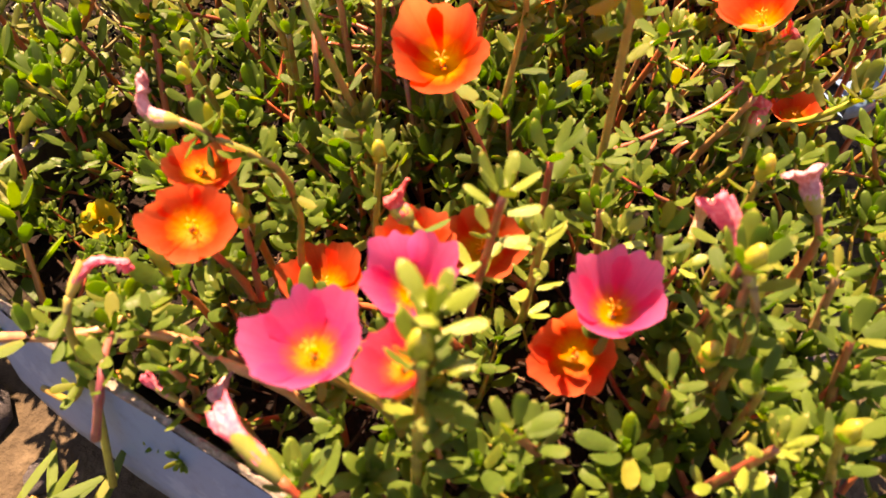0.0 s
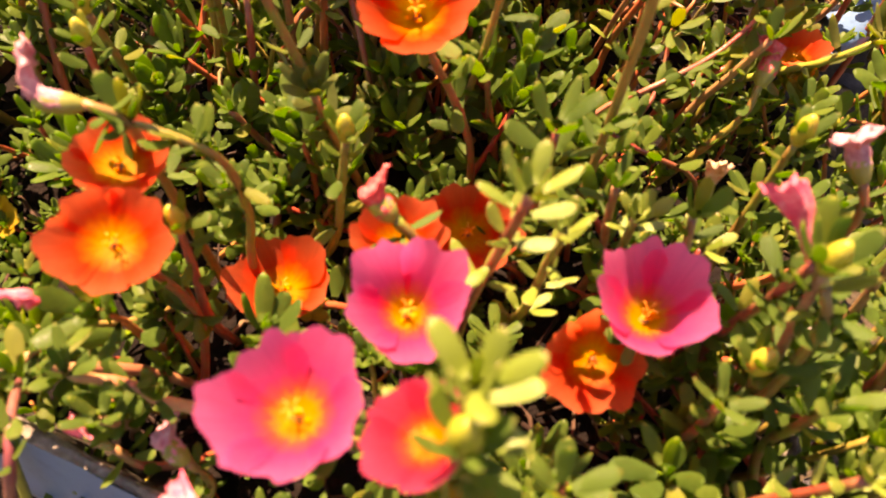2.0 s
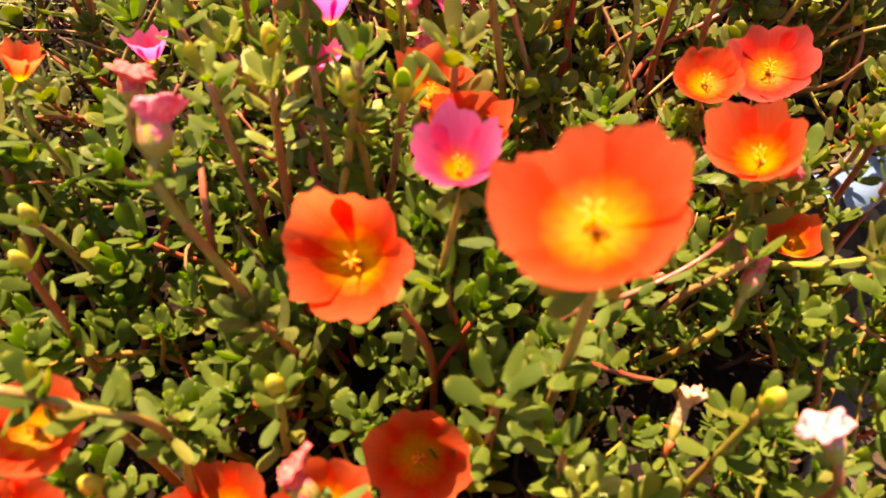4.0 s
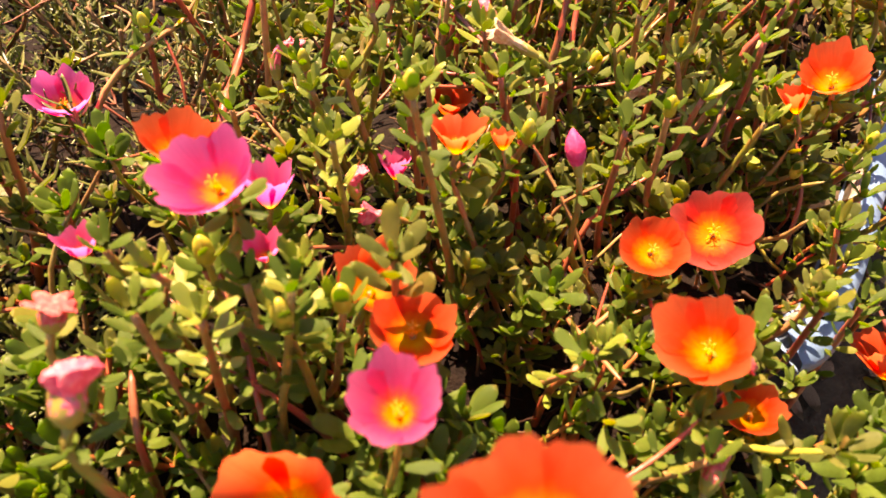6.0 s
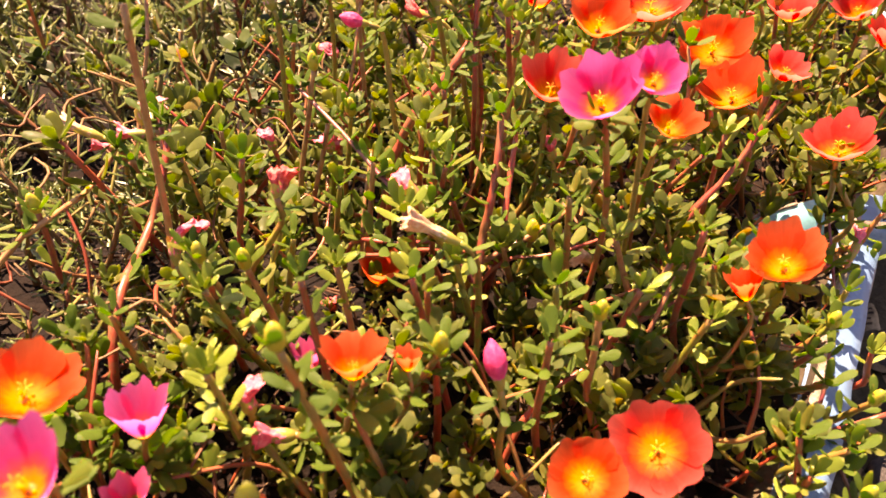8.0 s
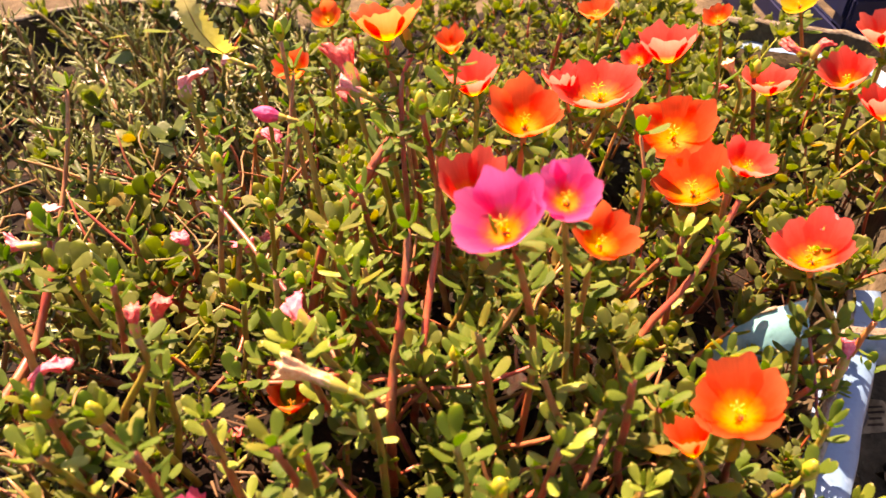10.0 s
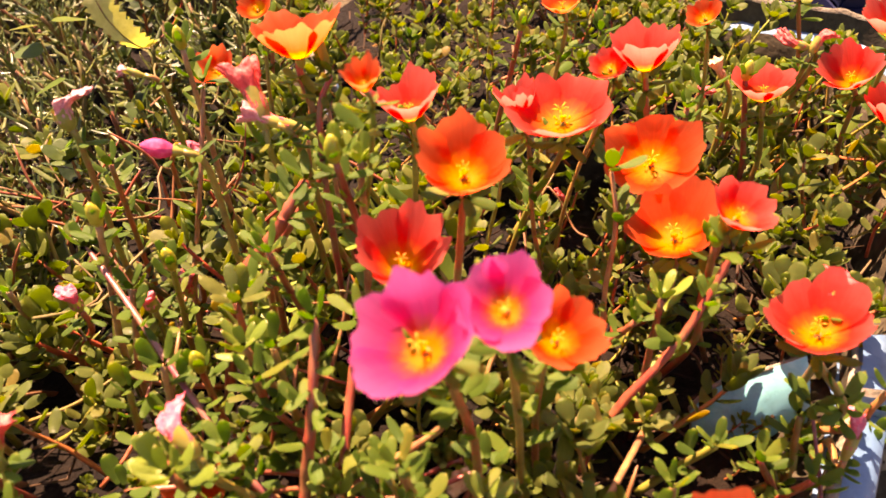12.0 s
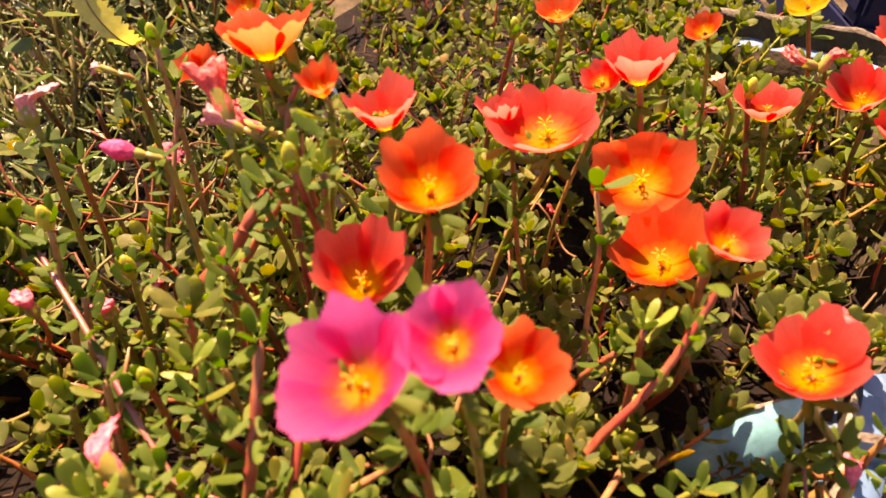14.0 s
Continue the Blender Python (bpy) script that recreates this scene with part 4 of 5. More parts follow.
spent("pink", (0.1100, 0.2074, 0.2230), (0.1028, 0.2232, 0.2358), 0.0098)
spent("pale", (0.1444, 0.2502, 0.2043), (0.1392, 0.2619, 0.2152), 0.0136)
spent("red", (0.1445, 0.3124, 0.1786), (0.1504, 0.3222, 0.1887), 0.0146)
spent("pink", (-0.0872, 0.2004, 0.2007), (-0.0815, 0.2127, 0.2111), 0.0082)
spent("pink", (-0.0143, 0.1483, 0.2045), (-0.0303, 0.1583, 0.2169), 0.0108)
spent("pale", (-0.0461, 0.1833, 0.1537), (-0.0534, 0.1880, 0.1608), 0.0129)
spent("pink", (-0.0691, 0.1875, 0.1512), (-0.0795, 0.1909, 0.1577), 0.0064)
spent("pink", (-0.0284, 0.3030, 0.2512), (-0.0286, 0.3113, 0.2598), 0.0169)
spent("red", (0.1525, 0.3400, 0.2022), (0.1568, 0.3397, 0.2061), 0.0102)
spent("red", (-0.0538, 0.3423, 0.2282), (-0.0512, 0.3477, 0.2365), 0.0156)
spent("bud", (0.1142, 0.4317, 0.2021), (0.1113, 0.4394, 0.2151), 0.0090)
spent("cream", (0.0979, 0.4908, 0.2150), (0.0806, 0.4946, 0.2239), 0.0101)
spent("pink", (-0.0165, 0.5043, 0.1944), (-0.0183, 0.5127, 0.2092), 0.0104)
spent("pink", (0.0852, 0.5208, 0.2110), (0.0768, 0.5261, 0.2225), 0.0124)
spent("red", (0.0973, 0.6849, 0.2078), (0.0786, 0.6844, 0.2153), 0.0114)
spent("pink", (0.0243, 0.4328, 0.1866), (0.0224, 0.4367, 0.1959), 0.0121)
spent("cream", (-0.0800, 0.5953, 0.1915), (-0.0965, 0.5963, 0.1994), 0.0104)
spent("pink", (-0.0530, 0.5943, 0.1918), (-0.0695, 0.5897, 0.1940), 0.0104)
spent("pale", (-0.0540, 0.6002, 0.1977), (-0.0544, 0.6042, 0.2096), 0.0138)
spent("red", (0.0302, 0.5077, 0.2250), (0.0300, 0.5107, 0.2340), 0.0076)
spent("red", (0.2373, 0.7352, 0.0947), (0.2525, 0.7374, 0.1064), 0.0096)
spent("pale", (0.1007, 0.6394, 0.2414), (0.0905, 0.6403, 0.2474), 0.0082)
spent("cream", (0.3166, 0.7309, 0.1930), (0.3095, 0.7335, 0.2029), 0.0086)
spent("red", (0.3043, 0.7233, 0.1851), (0.3046, 0.7263, 0.1957), 0.0103)
spent("red", (0.3737, 0.7526, 0.1945), (0.3787, 0.7560, 0.2059), 0.0108)
spent("red", (0.3671, 0.7533, 0.1950), (0.3538, 0.7505, 0.1997), 0.0102)
spent("pale", (0.0231, 0.7174, 0.2192), (0.0115, 0.7169, 0.2251), 0.0073)
spent("red", (0.2958, 0.5645, 0.2113), (0.2982, 0.5669, 0.2186), 0.0175)
spent("pink", (0.0375, 0.6175, 0.1641), (0.0363, 0.6196, 0.1724), 0.0141)
spent("pink", (0.3111, 0.5381, 0.1528), (0.3164, 0.5459, 0.1660), 0.0089)
spent("bud", (0.0592, 0.6439, 0.2266), (0.0476, 0.6430, 0.2310), 0.0086)
spent("pale", (0.0063, 0.6727, 0.2242), (0.0030, 0.6760, 0.2367), 0.0162)
spent("red", (0.0972, 0.6422, 0.2441), (0.0920, 0.6543, 0.2611), 0.0160)
spent("red", (0.0289, 0.5238, 0.2117), (0.0311, 0.5278, 0.2229), 0.0092)
spent("pink", (0.0053, 0.6187, 0.1658), (0.0044, 0.6196, 0.1757), 0.0118)
spent("red", (0.0359, 0.6570, 0.1291), (0.0338, 0.6572, 0.1394), 0.0127)
spent("cream", (0.1733, 0.5304, 0.1565), (0.1655, 0.5324, 0.1652), 0.0122)
spent("red", (0.0423, 0.5264, 0.1284), (0.0422, 0.5300, 0.1404), 0.0105)
spent("pink", (-0.1116, 0.6704, 0.1263), (-0.1258, 0.6666, 0.1320), 0.0108)
spent("red", (0.1545, 0.5711, 0.1925), (0.1527, 0.5725, 0.2018), 0.0108)
spent("pink", (0.0369, 0.4248, 0.1795), (0.0255, 0.4229, 0.1833), 0.0118)
spent("pink", (0.0194, 0.7409, 0.1557), (0.0267, 0.7381, 0.1638), 0.0155)
runner("red", 0.0017, (-0.043, 0.349, 0.199), (-0.039, 0.326, 0.184), (-0.042, 0.321, 0.145), (-0.031, 0.294, 0.133))
runner("red", 0.0014, (-0.023, 0.385, 0.210), (-0.015, 0.370, 0.200), (-0.009, 0.358, 0.192), (-0.005, 0.345, 0.183))
runner("red", 0.0013, (-0.043, 0.357, 0.192), (-0.024, 0.353, 0.189), (-0.005, 0.345, 0.184))
runner("red", 0.0011, (0.087, 0.306, 0.165), (0.109, 0.310, 0.177), (0.128, 0.319, 0.183), (0.144, 0.329, 0.195))
runner("red", 0.0010, (0.097, 0.300, 0.161), (0.108, 0.313, 0.169), (0.113, 0.331, 0.182))
runner("red", 0.0010, (0.079, 0.286, 0.181), (0.091, 0.284, 0.173), (0.106, 0.284, 0.164))
runner("green", 0.0013, (-0.036, 0.337, 0.168), (-0.024, 0.323, 0.158), (-0.008, 0.306, 0.147))
runner("green", 0.0015, (-0.055, 0.249, 0.219), (-0.042, 0.247, 0.215), (-0.032, 0.249, 0.201), (-0.030, 0.248, 0.177))
runner("red", 0.0020, (0.122, 0.531, 0.142), (0.126, 0.525, 0.174), (0.129, 0.541, 0.191), (0.136, 0.571, 0.217))
runner("tan", 0.0015, (0.125, 0.523, 0.172), (0.144, 0.530, 0.180), (0.160, 0.531, 0.196), (0.168, 0.523, 0.228))
runner("red", 0.0012, (0.060, 0.542, 0.164), (0.077, 0.535, 0.168), (0.096, 0.528, 0.176))
runner("red", 0.0011, (0.130, 0.521, 0.170), (0.150, 0.519, 0.175), (0.175, 0.527, 0.177))
runner("red", 0.0023, (-0.035, 0.592, 0.206), (-0.037, 0.566, 0.190), (-0.044, 0.547, 0.171), (-0.044, 0.502, 0.175))
runner("tan", 0.0015, (-0.090, 0.518, 0.189), (-0.076, 0.531, 0.194), (-0.081, 0.576, 0.172), (-0.063, 0.593, 0.190))
runner("red", 0.0014, (0.136, 0.452, 0.158), (0.156, 0.463, 0.162), (0.174, 0.470, 0.170))
runner("tan", 0.0014, (0.184, 0.474, 0.166), (0.199, 0.494, 0.186), (0.250, 0.569, 0.138))
runner("red", 0.0020, (0.121, 0.657, 0.211), (0.102, 0.647, 0.188), (0.080, 0.644, 0.153))
runner("tan", 0.0012, (0.122, 0.653, 0.236), (0.121, 0.643, 0.208), (0.124, 0.641, 0.164))
runner("red", 0.0020, (-0.028, 0.388, 0.202), (-0.021, 0.378, 0.187), (-0.014, 0.370, 0.171), (-0.019, 0.368, 0.162))
runner("red", 0.0015, (-0.043, 0.361, 0.173), (-0.030, 0.367, 0.167), (-0.015, 0.367, 0.168))
runner("tan", 0.0015, (0.063, 0.407, 0.090), (0.093, 0.406, 0.094), (0.113, 0.384, 0.146), (0.135, 0.393, 0.164))
runner("tan", 0.0014, (0.066, 0.391, 0.092), (0.097, 0.391, 0.092), (0.100, 0.348, 0.183), (0.108, 0.350, 0.191))
runner("red", 0.0014, (0.126, 0.336, 0.143), (0.144, 0.343, 0.149), (0.164, 0.352, 0.157), (0.170, 0.355, 0.160))
runner("red", 0.0015, (0.208, 0.491, 0.178), (0.183, 0.486, 0.163), (0.153, 0.479, 0.143))
runner("red", 0.0021, (0.124, 0.550, 0.236), (0.123, 0.539, 0.224), (0.120, 0.527, 0.206), (0.116, 0.519, 0.186))
runner("plum", 0.0014, (0.021, 0.619, 0.207), (0.045, 0.590, 0.200), (0.070, 0.558, 0.190), (0.095, 0.527, 0.178))
runner("red", 0.0014, (0.042, 0.532, 0.164), (0.070, 0.535, 0.160), (0.092, 0.540, 0.158), (0.115, 0.539, 0.154))
runner("red", 0.0012, (0.142, 0.535, 0.149), (0.159, 0.542, 0.149), (0.174, 0.547, 0.148))
runner("red", 0.0026, (0.115, 0.617, 0.230), (0.109, 0.611, 0.224), (0.103, 0.608, 0.215))
runner("red", 0.0017, (0.265, 0.580, 0.223), (0.258, 0.573, 0.209), (0.249, 0.565, 0.195), (0.239, 0.559, 0.182))
runner("tan", 0.0012, (0.230, 0.622, 0.224), (0.232, 0.610, 0.205), (0.230, 0.602, 0.175))
runner("red", 0.0014, (0.119, 0.632, 0.217), (0.120, 0.641, 0.244), (0.126, 0.646, 0.256))
runner("tan", 0.0014, (0.055, 0.713, 0.215), (0.050, 0.690, 0.184), (0.042, 0.675, 0.151))
runner("red", 0.0011, (-0.045, 0.737, 0.119), (-0.026, 0.740, 0.111), (-0.014, 0.747, 0.101))
runner("tan", 0.0015, (-0.079, 0.717, 0.206), (-0.079, 0.698, 0.186), (-0.085, 0.685, 0.162))
runner("red", 0.0015, (-0.041, 0.593, 0.207), (-0.040, 0.576, 0.189), (-0.047, 0.557, 0.167), (-0.065, 0.546, 0.138))
runner("plum", 0.0015, (-0.080, 0.164, 0.167), (-0.074, 0.172, 0.186), (-0.076, 0.183, 0.188), (-0.083, 0.197, 0.177))
runner("tan", 0.0018, (-0.116, 0.195, 0.171), (-0.105, 0.197, 0.172), (-0.099, 0.201, 0.169), (-0.088, 0.205, 0.163))
runner("tan", 0.0020, (-0.069, 0.196, 0.181), (-0.056, 0.196, 0.175), (-0.048, 0.194, 0.168))
runner("red", 0.0012, (0.061, 0.398, 0.104), (0.092, 0.398, 0.110), (0.120, 0.404, 0.122), (0.137, 0.398, 0.160))
runner("red", 0.0011, (0.227, 0.425, 0.162), (0.263, 0.443, 0.140), (0.288, 0.447, 0.146))
runner("plum", 0.0009, (0.269, 0.472, 0.156), (0.292, 0.516, 0.151), (0.294, 0.546, 0.171))
runner("plum", 0.0010, (0.267, 0.445, 0.132), (0.270, 0.426, 0.124), (0.274, 0.408, 0.116))
shoot((0.043, 0.211, 0.241), 0.0135, "lime")
shoot((0.056, 0.221, 0.212), 0.0120, "lime")
shoot((0.059, 0.259, 0.206), 0.0165)
shoot((0.110, 0.204, 0.225), 0.0130, "bud")
shoot((0.077, 0.248, 0.195), 0.0125)
shoot((-0.080, 0.293, 0.204), 0.0110, "bud")
shoot((0.000, 0.259, 0.202), 0.0115, "bud")
shoot((-0.044, 0.233, 0.194), 0.0125, "bud")
shoot((0.130, 0.260, 0.203), 0.0130, "bud")
shoot((0.094, 0.233, 0.202), 0.0125)
shoot((0.140, 0.313, 0.193), 0.0130)
shoot((-0.048, 0.327, 0.202), 0.0125)
shoot((0.0291, 0.1653, 0.2519), 0.0150, "lime")
shoot((0.0274, 0.1585, 0.2468), 0.0130, "bud")
shoot((0.050, 0.160, 0.207), 0.0130)
shoot((0.082, 0.239, 0.192), 0.0115, "lime")
shoot((-0.039, 0.260, 0.176), 0.0120)
shoot((-0.047, 0.305, 0.162), 0.0120)
shoot((0.106, 0.238, 0.178), 0.0125, "lime")
shoot((-0.086, 0.312, 0.200), 0.0115, "bud")
shoot((-0.060, 0.186, 0.176), 0.0120)
shoot((0.095, 0.185, 0.190), 0.0120)
shoot((0.125, 0.215, 0.190), 0.0135)
shoot((0.049, 0.404, 0.260), 0.0120, "bud")
shoot((0.112, 0.352, 0.194), 0.0120, "lime")
shoot((0.017, 0.341, 0.244), 0.0125)
shoot((0.148, 0.503, 0.224), 0.0120)
shoot((-0.027, 0.461, 0.206), 0.0120)
shoot((0.206, 0.379, 0.178), 0.0120, "bud")
shoot((0.195, 0.479, 0.227), 0.0120)
shoot((0.061, 0.427, 0.189), 0.0115)
shoot((0.020, 0.420, 0.226), 0.0130, "lime")
shoot((-0.010, 0.517, 0.300), 0.0120)
shoot((0.101, 0.594, 0.216), 0.0120)
shoot((0.045, 0.459, 0.227), 0.0125)
shoot((0.035, 0.613, 0.218), 0.0120, "bud")
shoot((0.001, 0.487, 0.208), 0.0125, "bud")
shoot((0.197, 0.500, 0.184), 0.0120, "bud")
shoot((0.137, 0.604, 0.247), 0.0120, "lime")
shoot((0.084, 0.463, 0.221), 0.0130)
shoot((0.009, 0.440, 0.203), 0.0125, "lime")
shoot((0.052, 0.708, 0.237), 0.0125, "bud")
shoot((0.130, 0.595, 0.256), 0.0120, "bud")
shoot((0.095, 0.560, 0.205), 0.0130, "lime")
shoot((0.242, 0.576, 0.200), 0.0125, "lime")
shoot((0.210, 0.736, 0.223), 0.0120, "bud")
shoot((0.322, 0.717, 0.200), 0.0125, "bud")
shoot((0.235, 0.577, 0.186), 0.0115)
shoot((0.260, 0.585, 0.218), 0.0110, "bud")
shoot((0.011, 0.537, 0.219), 0.0120)
shoot((0.068, 0.431, 0.205), 0.0120)
shoot((-0.080, 0.527, 0.200), 0.0120, "bud")
shoot((-0.059, 0.584, 0.183), 0.0115)
shoot((-0.004, 0.491, 0.209), 0.0120)
shoot((0.015, 0.676, 0.197), 0.0120)
shoot((0.092, 0.616, 0.205), 0.0120, "lime")
shoot((0.100, 0.708, 0.182), 0.0115)
shoot((-0.023, 0.623, 0.172), 0.0115)
shoot((0.211, 0.490, 0.196), 0.0120)
shoot((0.222, 0.456, 0.172), 0.0115, "bud")
shoot((0.121, 0.531, 0.182), 0.0115)
shoot((0.292, 0.708, 0.190), 0.0115)
shoot((0.237, 0.520, 0.168), 0.0125)
shoot((0.226, 0.505, 0.176), 0.0120)
shoot((0.222, 0.480, 0.182), 0.0125, "bud")
shoot((0.040, 0.605, 0.189), 0.0125)
shoot((0.051, 0.621, 0.184), 0.0135, "bud")
shoot((0.091, 0.593, 0.199), 0.0145)
shoot((0.094, 0.613, 0.184), 0.0125, "lime")
shoot((0.103, 0.564, 0.199), 0.0135)
shoot((0.100, 0.548, 0.204), 0.0145)
shoot((0.073, 0.568, 0.184), 0.0125, "bud")
shoot((0.066, 0.559, 0.199), 0.0135)
shoot((0.081, 0.513, 0.209), 0.0145, "lime")
shoot((0.093, 0.526, 0.199), 0.0125)
shoot((0.104, 0.547, 0.184), 0.0135)
shoot((0.141, 0.531, 0.174), 0.0145, "bud")
shoot((0.049, 0.560, 0.184), 0.0125)
shoot((0.125, 0.516, 0.184), 0.0135, "lime")
shoot((0.108, 0.205, 0.225), 0.0145)
shoot((0.147, 0.222, 0.200), 0.0125)
shoot((0.107, 0.195, 0.190), 0.0135, "bud")
shoot((0.118, 0.182, 0.200), 0.0145)
shoot((0.117, 0.163, 0.205), 0.0125, "lime")
shoot((0.149, 0.203, 0.195), 0.0145)
shoot((0.136, 0.169, 0.200), 0.0125, "bud")
runner("tan", 0.0022, (-0.148, 0.197, 0.158), (-0.129, 0.198, 0.165), (-0.097, 0.199, 0.170), (-0.085, 0.209, 0.168))
spent("red", (-0.1046, 0.1952, 0.1480), (-0.0951, 0.1952, 0.1580), 0.010)
shoot((0.254, 0.465, 0.165), 0.0110)
shoot((0.266, 0.477, 0.170), 0.0120, "bud")
shoot((0.258, 0.453, 0.160), 0.0130)
shoot((0.286, 0.501, 0.165), 0.0110)
shoot((0.232, 0.410, 0.165), 0.0120, "lime")
shoot((0.255, 0.423, 0.160), 0.0130)
shoot((0.270, 0.441, 0.165), 0.0110, "bud")
shoot((0.231, 0.389, 0.165), 0.0120)
shoot((0.228, 0.421, 0.175), 0.0130)
shoot((0.285, 0.469, 0.160), 0.0110, "lime")
shoot((0.211, 0.391, 0.175), 0.0120)
shoot((0.254, 0.405, 0.155), 0.0130, "bud")
shoot((0.090, 0.471, 0.205), 0.0115)
shoot((0.102, 0.490, 0.200), 0.0125, "lime")
shoot((0.139, 0.468, 0.210), 0.0135)
shoot((0.151, 0.448, 0.215), 0.0115, "bud")
shoot((0.173, 0.469, 0.205), 0.0125, "lime")
shoot((0.191, 0.488, 0.200), 0.0135)
shoot((0.196, 0.454, 0.205), 0.0115, "lime")
shoot((0.132, 0.438, 0.215), 0.0125)
shoot((0.094, 0.438, 0.210), 0.0135, "bud")
shoot((0.054, 0.485, 0.205), 0.0115, "lime")
shoot((0.034, 0.506, 0.200), 0.0125)
shoot((0.171, 0.503, 0.200), 0.0135, "lime")
shoot((0.143, 0.513, 0.200), 0.0115)
shoot((0.018, 0.486, 0.205), 0.0125, "bud")
shoot((0.006, 0.469, 0.210), 0.0135, "lime")
shoot((0.305, 0.555, 0.130), 0.0125)
shoot((0.321, 0.555, 0.135), 0.0135)
shoot((0.337, 0.553, 0.130), 0.0115)
shoot((0.329, 0.554, 0.165), 0.0125)
shoot((-0.042, 0.363, 0.235), 0.0125)
shoot((-0.028, 0.358, 0.230), 0.0135, "lime")
shoot((-0.017, 0.371, 0.220), 0.0145, "bud")
shoot((0.000, 0.354, 0.230), 0.0125)
shoot((0.013, 0.364, 0.225), 0.0135, "lime")
shoot((0.028, 0.352, 0.220), 0.0145, "bud")
shoot((-0.028, 0.340, 0.235), 0.0125)
shoot((-0.009, 0.338, 0.235), 0.0135, "lime")
shoot((0.013, 0.340, 0.230), 0.0145, "bud")
shoot((0.292, 0.546, 0.165), 0.0120)
shoot((0.289, 0.523, 0.160), 0.0120)
shoot((0.256, 0.534, 0.168), 0.0130)
shoot((0.273, 0.532, 0.160), 0.0120)


# ---- sprigs of leaves ----
def sprig_plan(r, kind):
    """Stem line and leaf poses of one sprig, about 5 cm tall, foot at 0."""
    tall = r.uniform(0.075, 0.095) if kind == "tall" else r.uniform(0.050, 0.066)
    lean = Vector((r.uniform(-0.6, 0.6), r.uniform(-0.6, 0.6), 1.0)).normalized()
    line = eased([Vector((0, 0, 0)), lean * tall * 0.4 + Vector((r.uniform(-0.004, 0.004), r.uniform(-0.004, 0.004), 0)), lean * tall * 0.75, lean * tall * 0.95 + Vector((0, 0, 0.003))], 2)
    leaves = []
    if kind == "needle":
        for k in range(26):
            u = 0.30 + 0.70 * k / 25
            at = line[0].lerp(line[-1], u)
            leaves.append(leaf_pose(at, k * 2.4 + r.uniform(-0.3, 0.3), r.uniform(0.15, 0.85) + 0.4 * (u > 0.9), r.uniform(0.0105, 0.0160)))
        return line, leaves
    nodes = r.randint(5, 6) if kind in ("tall", "small") else r.randint(4, 5)
    lo, hi = {"leaf": (0.0135, 0.0200), "small": (0.0112, 0.0165), "tall": (0.0115, 0.0170)}[kind]
    for k in range(nodes):
        u = 0.30 + 0.62 * k / (nodes - 1)
        j = min(int(u * (len(line) - 1)), len(line) - 2)
        at = line[j].lerp(line[j + 1], u * (len(line) - 1) - j)
        for s in range(2):
            yaw = k * 1.75 + s * 3.14 + r.uniform(-0.5, 0.5)
            leaves.append(leaf_pose(at, yaw, r.uniform(0.15, 0.75) + 0.35 * u, r.uniform(lo, hi), r.uniform(-0.5, 0.5)))
    spin = r.uniform(0, 6.28)
    for k in range(6):
        leaves.append(leaf_pose(line[-1], spin + k * 1.047 + r.uniform(-0.25, 0.25), r.uniform(0.45, 1.05), r.uniform(lo, hi) * 0.88, r.uniform(-0.3, 0.3)))
    for k in range(3):
        leaves.append(leaf_pose(line[-1] + Vector((0, 0, 0.001)), spin + k * 2.1 + 0.5, r.uniform(1.05, 1.4), r.uniform(lo, hi) * 0.5, 0.0))
    return line, leaves


PLANS = [(k, sprig_plan(random.Random(500 + k), "leaf" if k < 10 else "small")) for k in range(24)]
TALL_PLANS = [(k, sprig_plan(random.Random(600 + k), "tall")) for k in range(8)]
NEEDLE_PLANS = [(k, sprig_plan(random.Random(700 + k), "needle")) for k in range(6)]
MASTERS = []
for k, (line, leaves) in PLANS:
    r = random.Random(900 + k)
    root = tagged(new("purslane_sprig"), "green purslane sprig with fleshy rounded leaves" if k >= 10 else "green purslane sprig with long fleshy spoon-shaped leaves", "plant", "purslane sprigs")
    v, f, u = tube(line, [0.0016 - 0.0007 * j / len(line) for j in range(len(line))], 6)
    part("stem", raw_mesh("stem", v, f, STEM, u), root)
    for m in leaves:
        part("leaf", r.choice(LEAVES if k < 10 else SMALL_LEAVES), root, where=m)
    if k % 3 == 0:
        part("tip_bud", TIP_BUD, root, "yellow-green tip bud", where=Matrix.Translation(line[-1] + Vector((0, 0, 0.002))))
    MASTERS.append(root)


def stacked(line, leaves, r, blades, radius, sides):
    """A sprig as bare arrays: vertices, quads and triangles as loops, and a material slot a face."""
    pieces = [tube(line, [radius - radius * 0.45 * j / len(line) for j in range(len(line))], sides)]
    slots = [1] * len(pieces[0][1])
    for m in leaves:
        v, f, u = r.choice(blades)
        pieces.append(([m @ Vector(p) for p in v], f, u))
        slots += [0] * len(f)
    v, f, u = joined(*pieces)
    loops = np.array([i for g in f for i in g], dtype=np.int32)
    sizes = np.array([len(g) for g in f], dtype=np.int32)
    return np.array([tuple(p) for p in v], dtype=np.float32), loops, sizes, np.array(slots, dtype=np.int32)


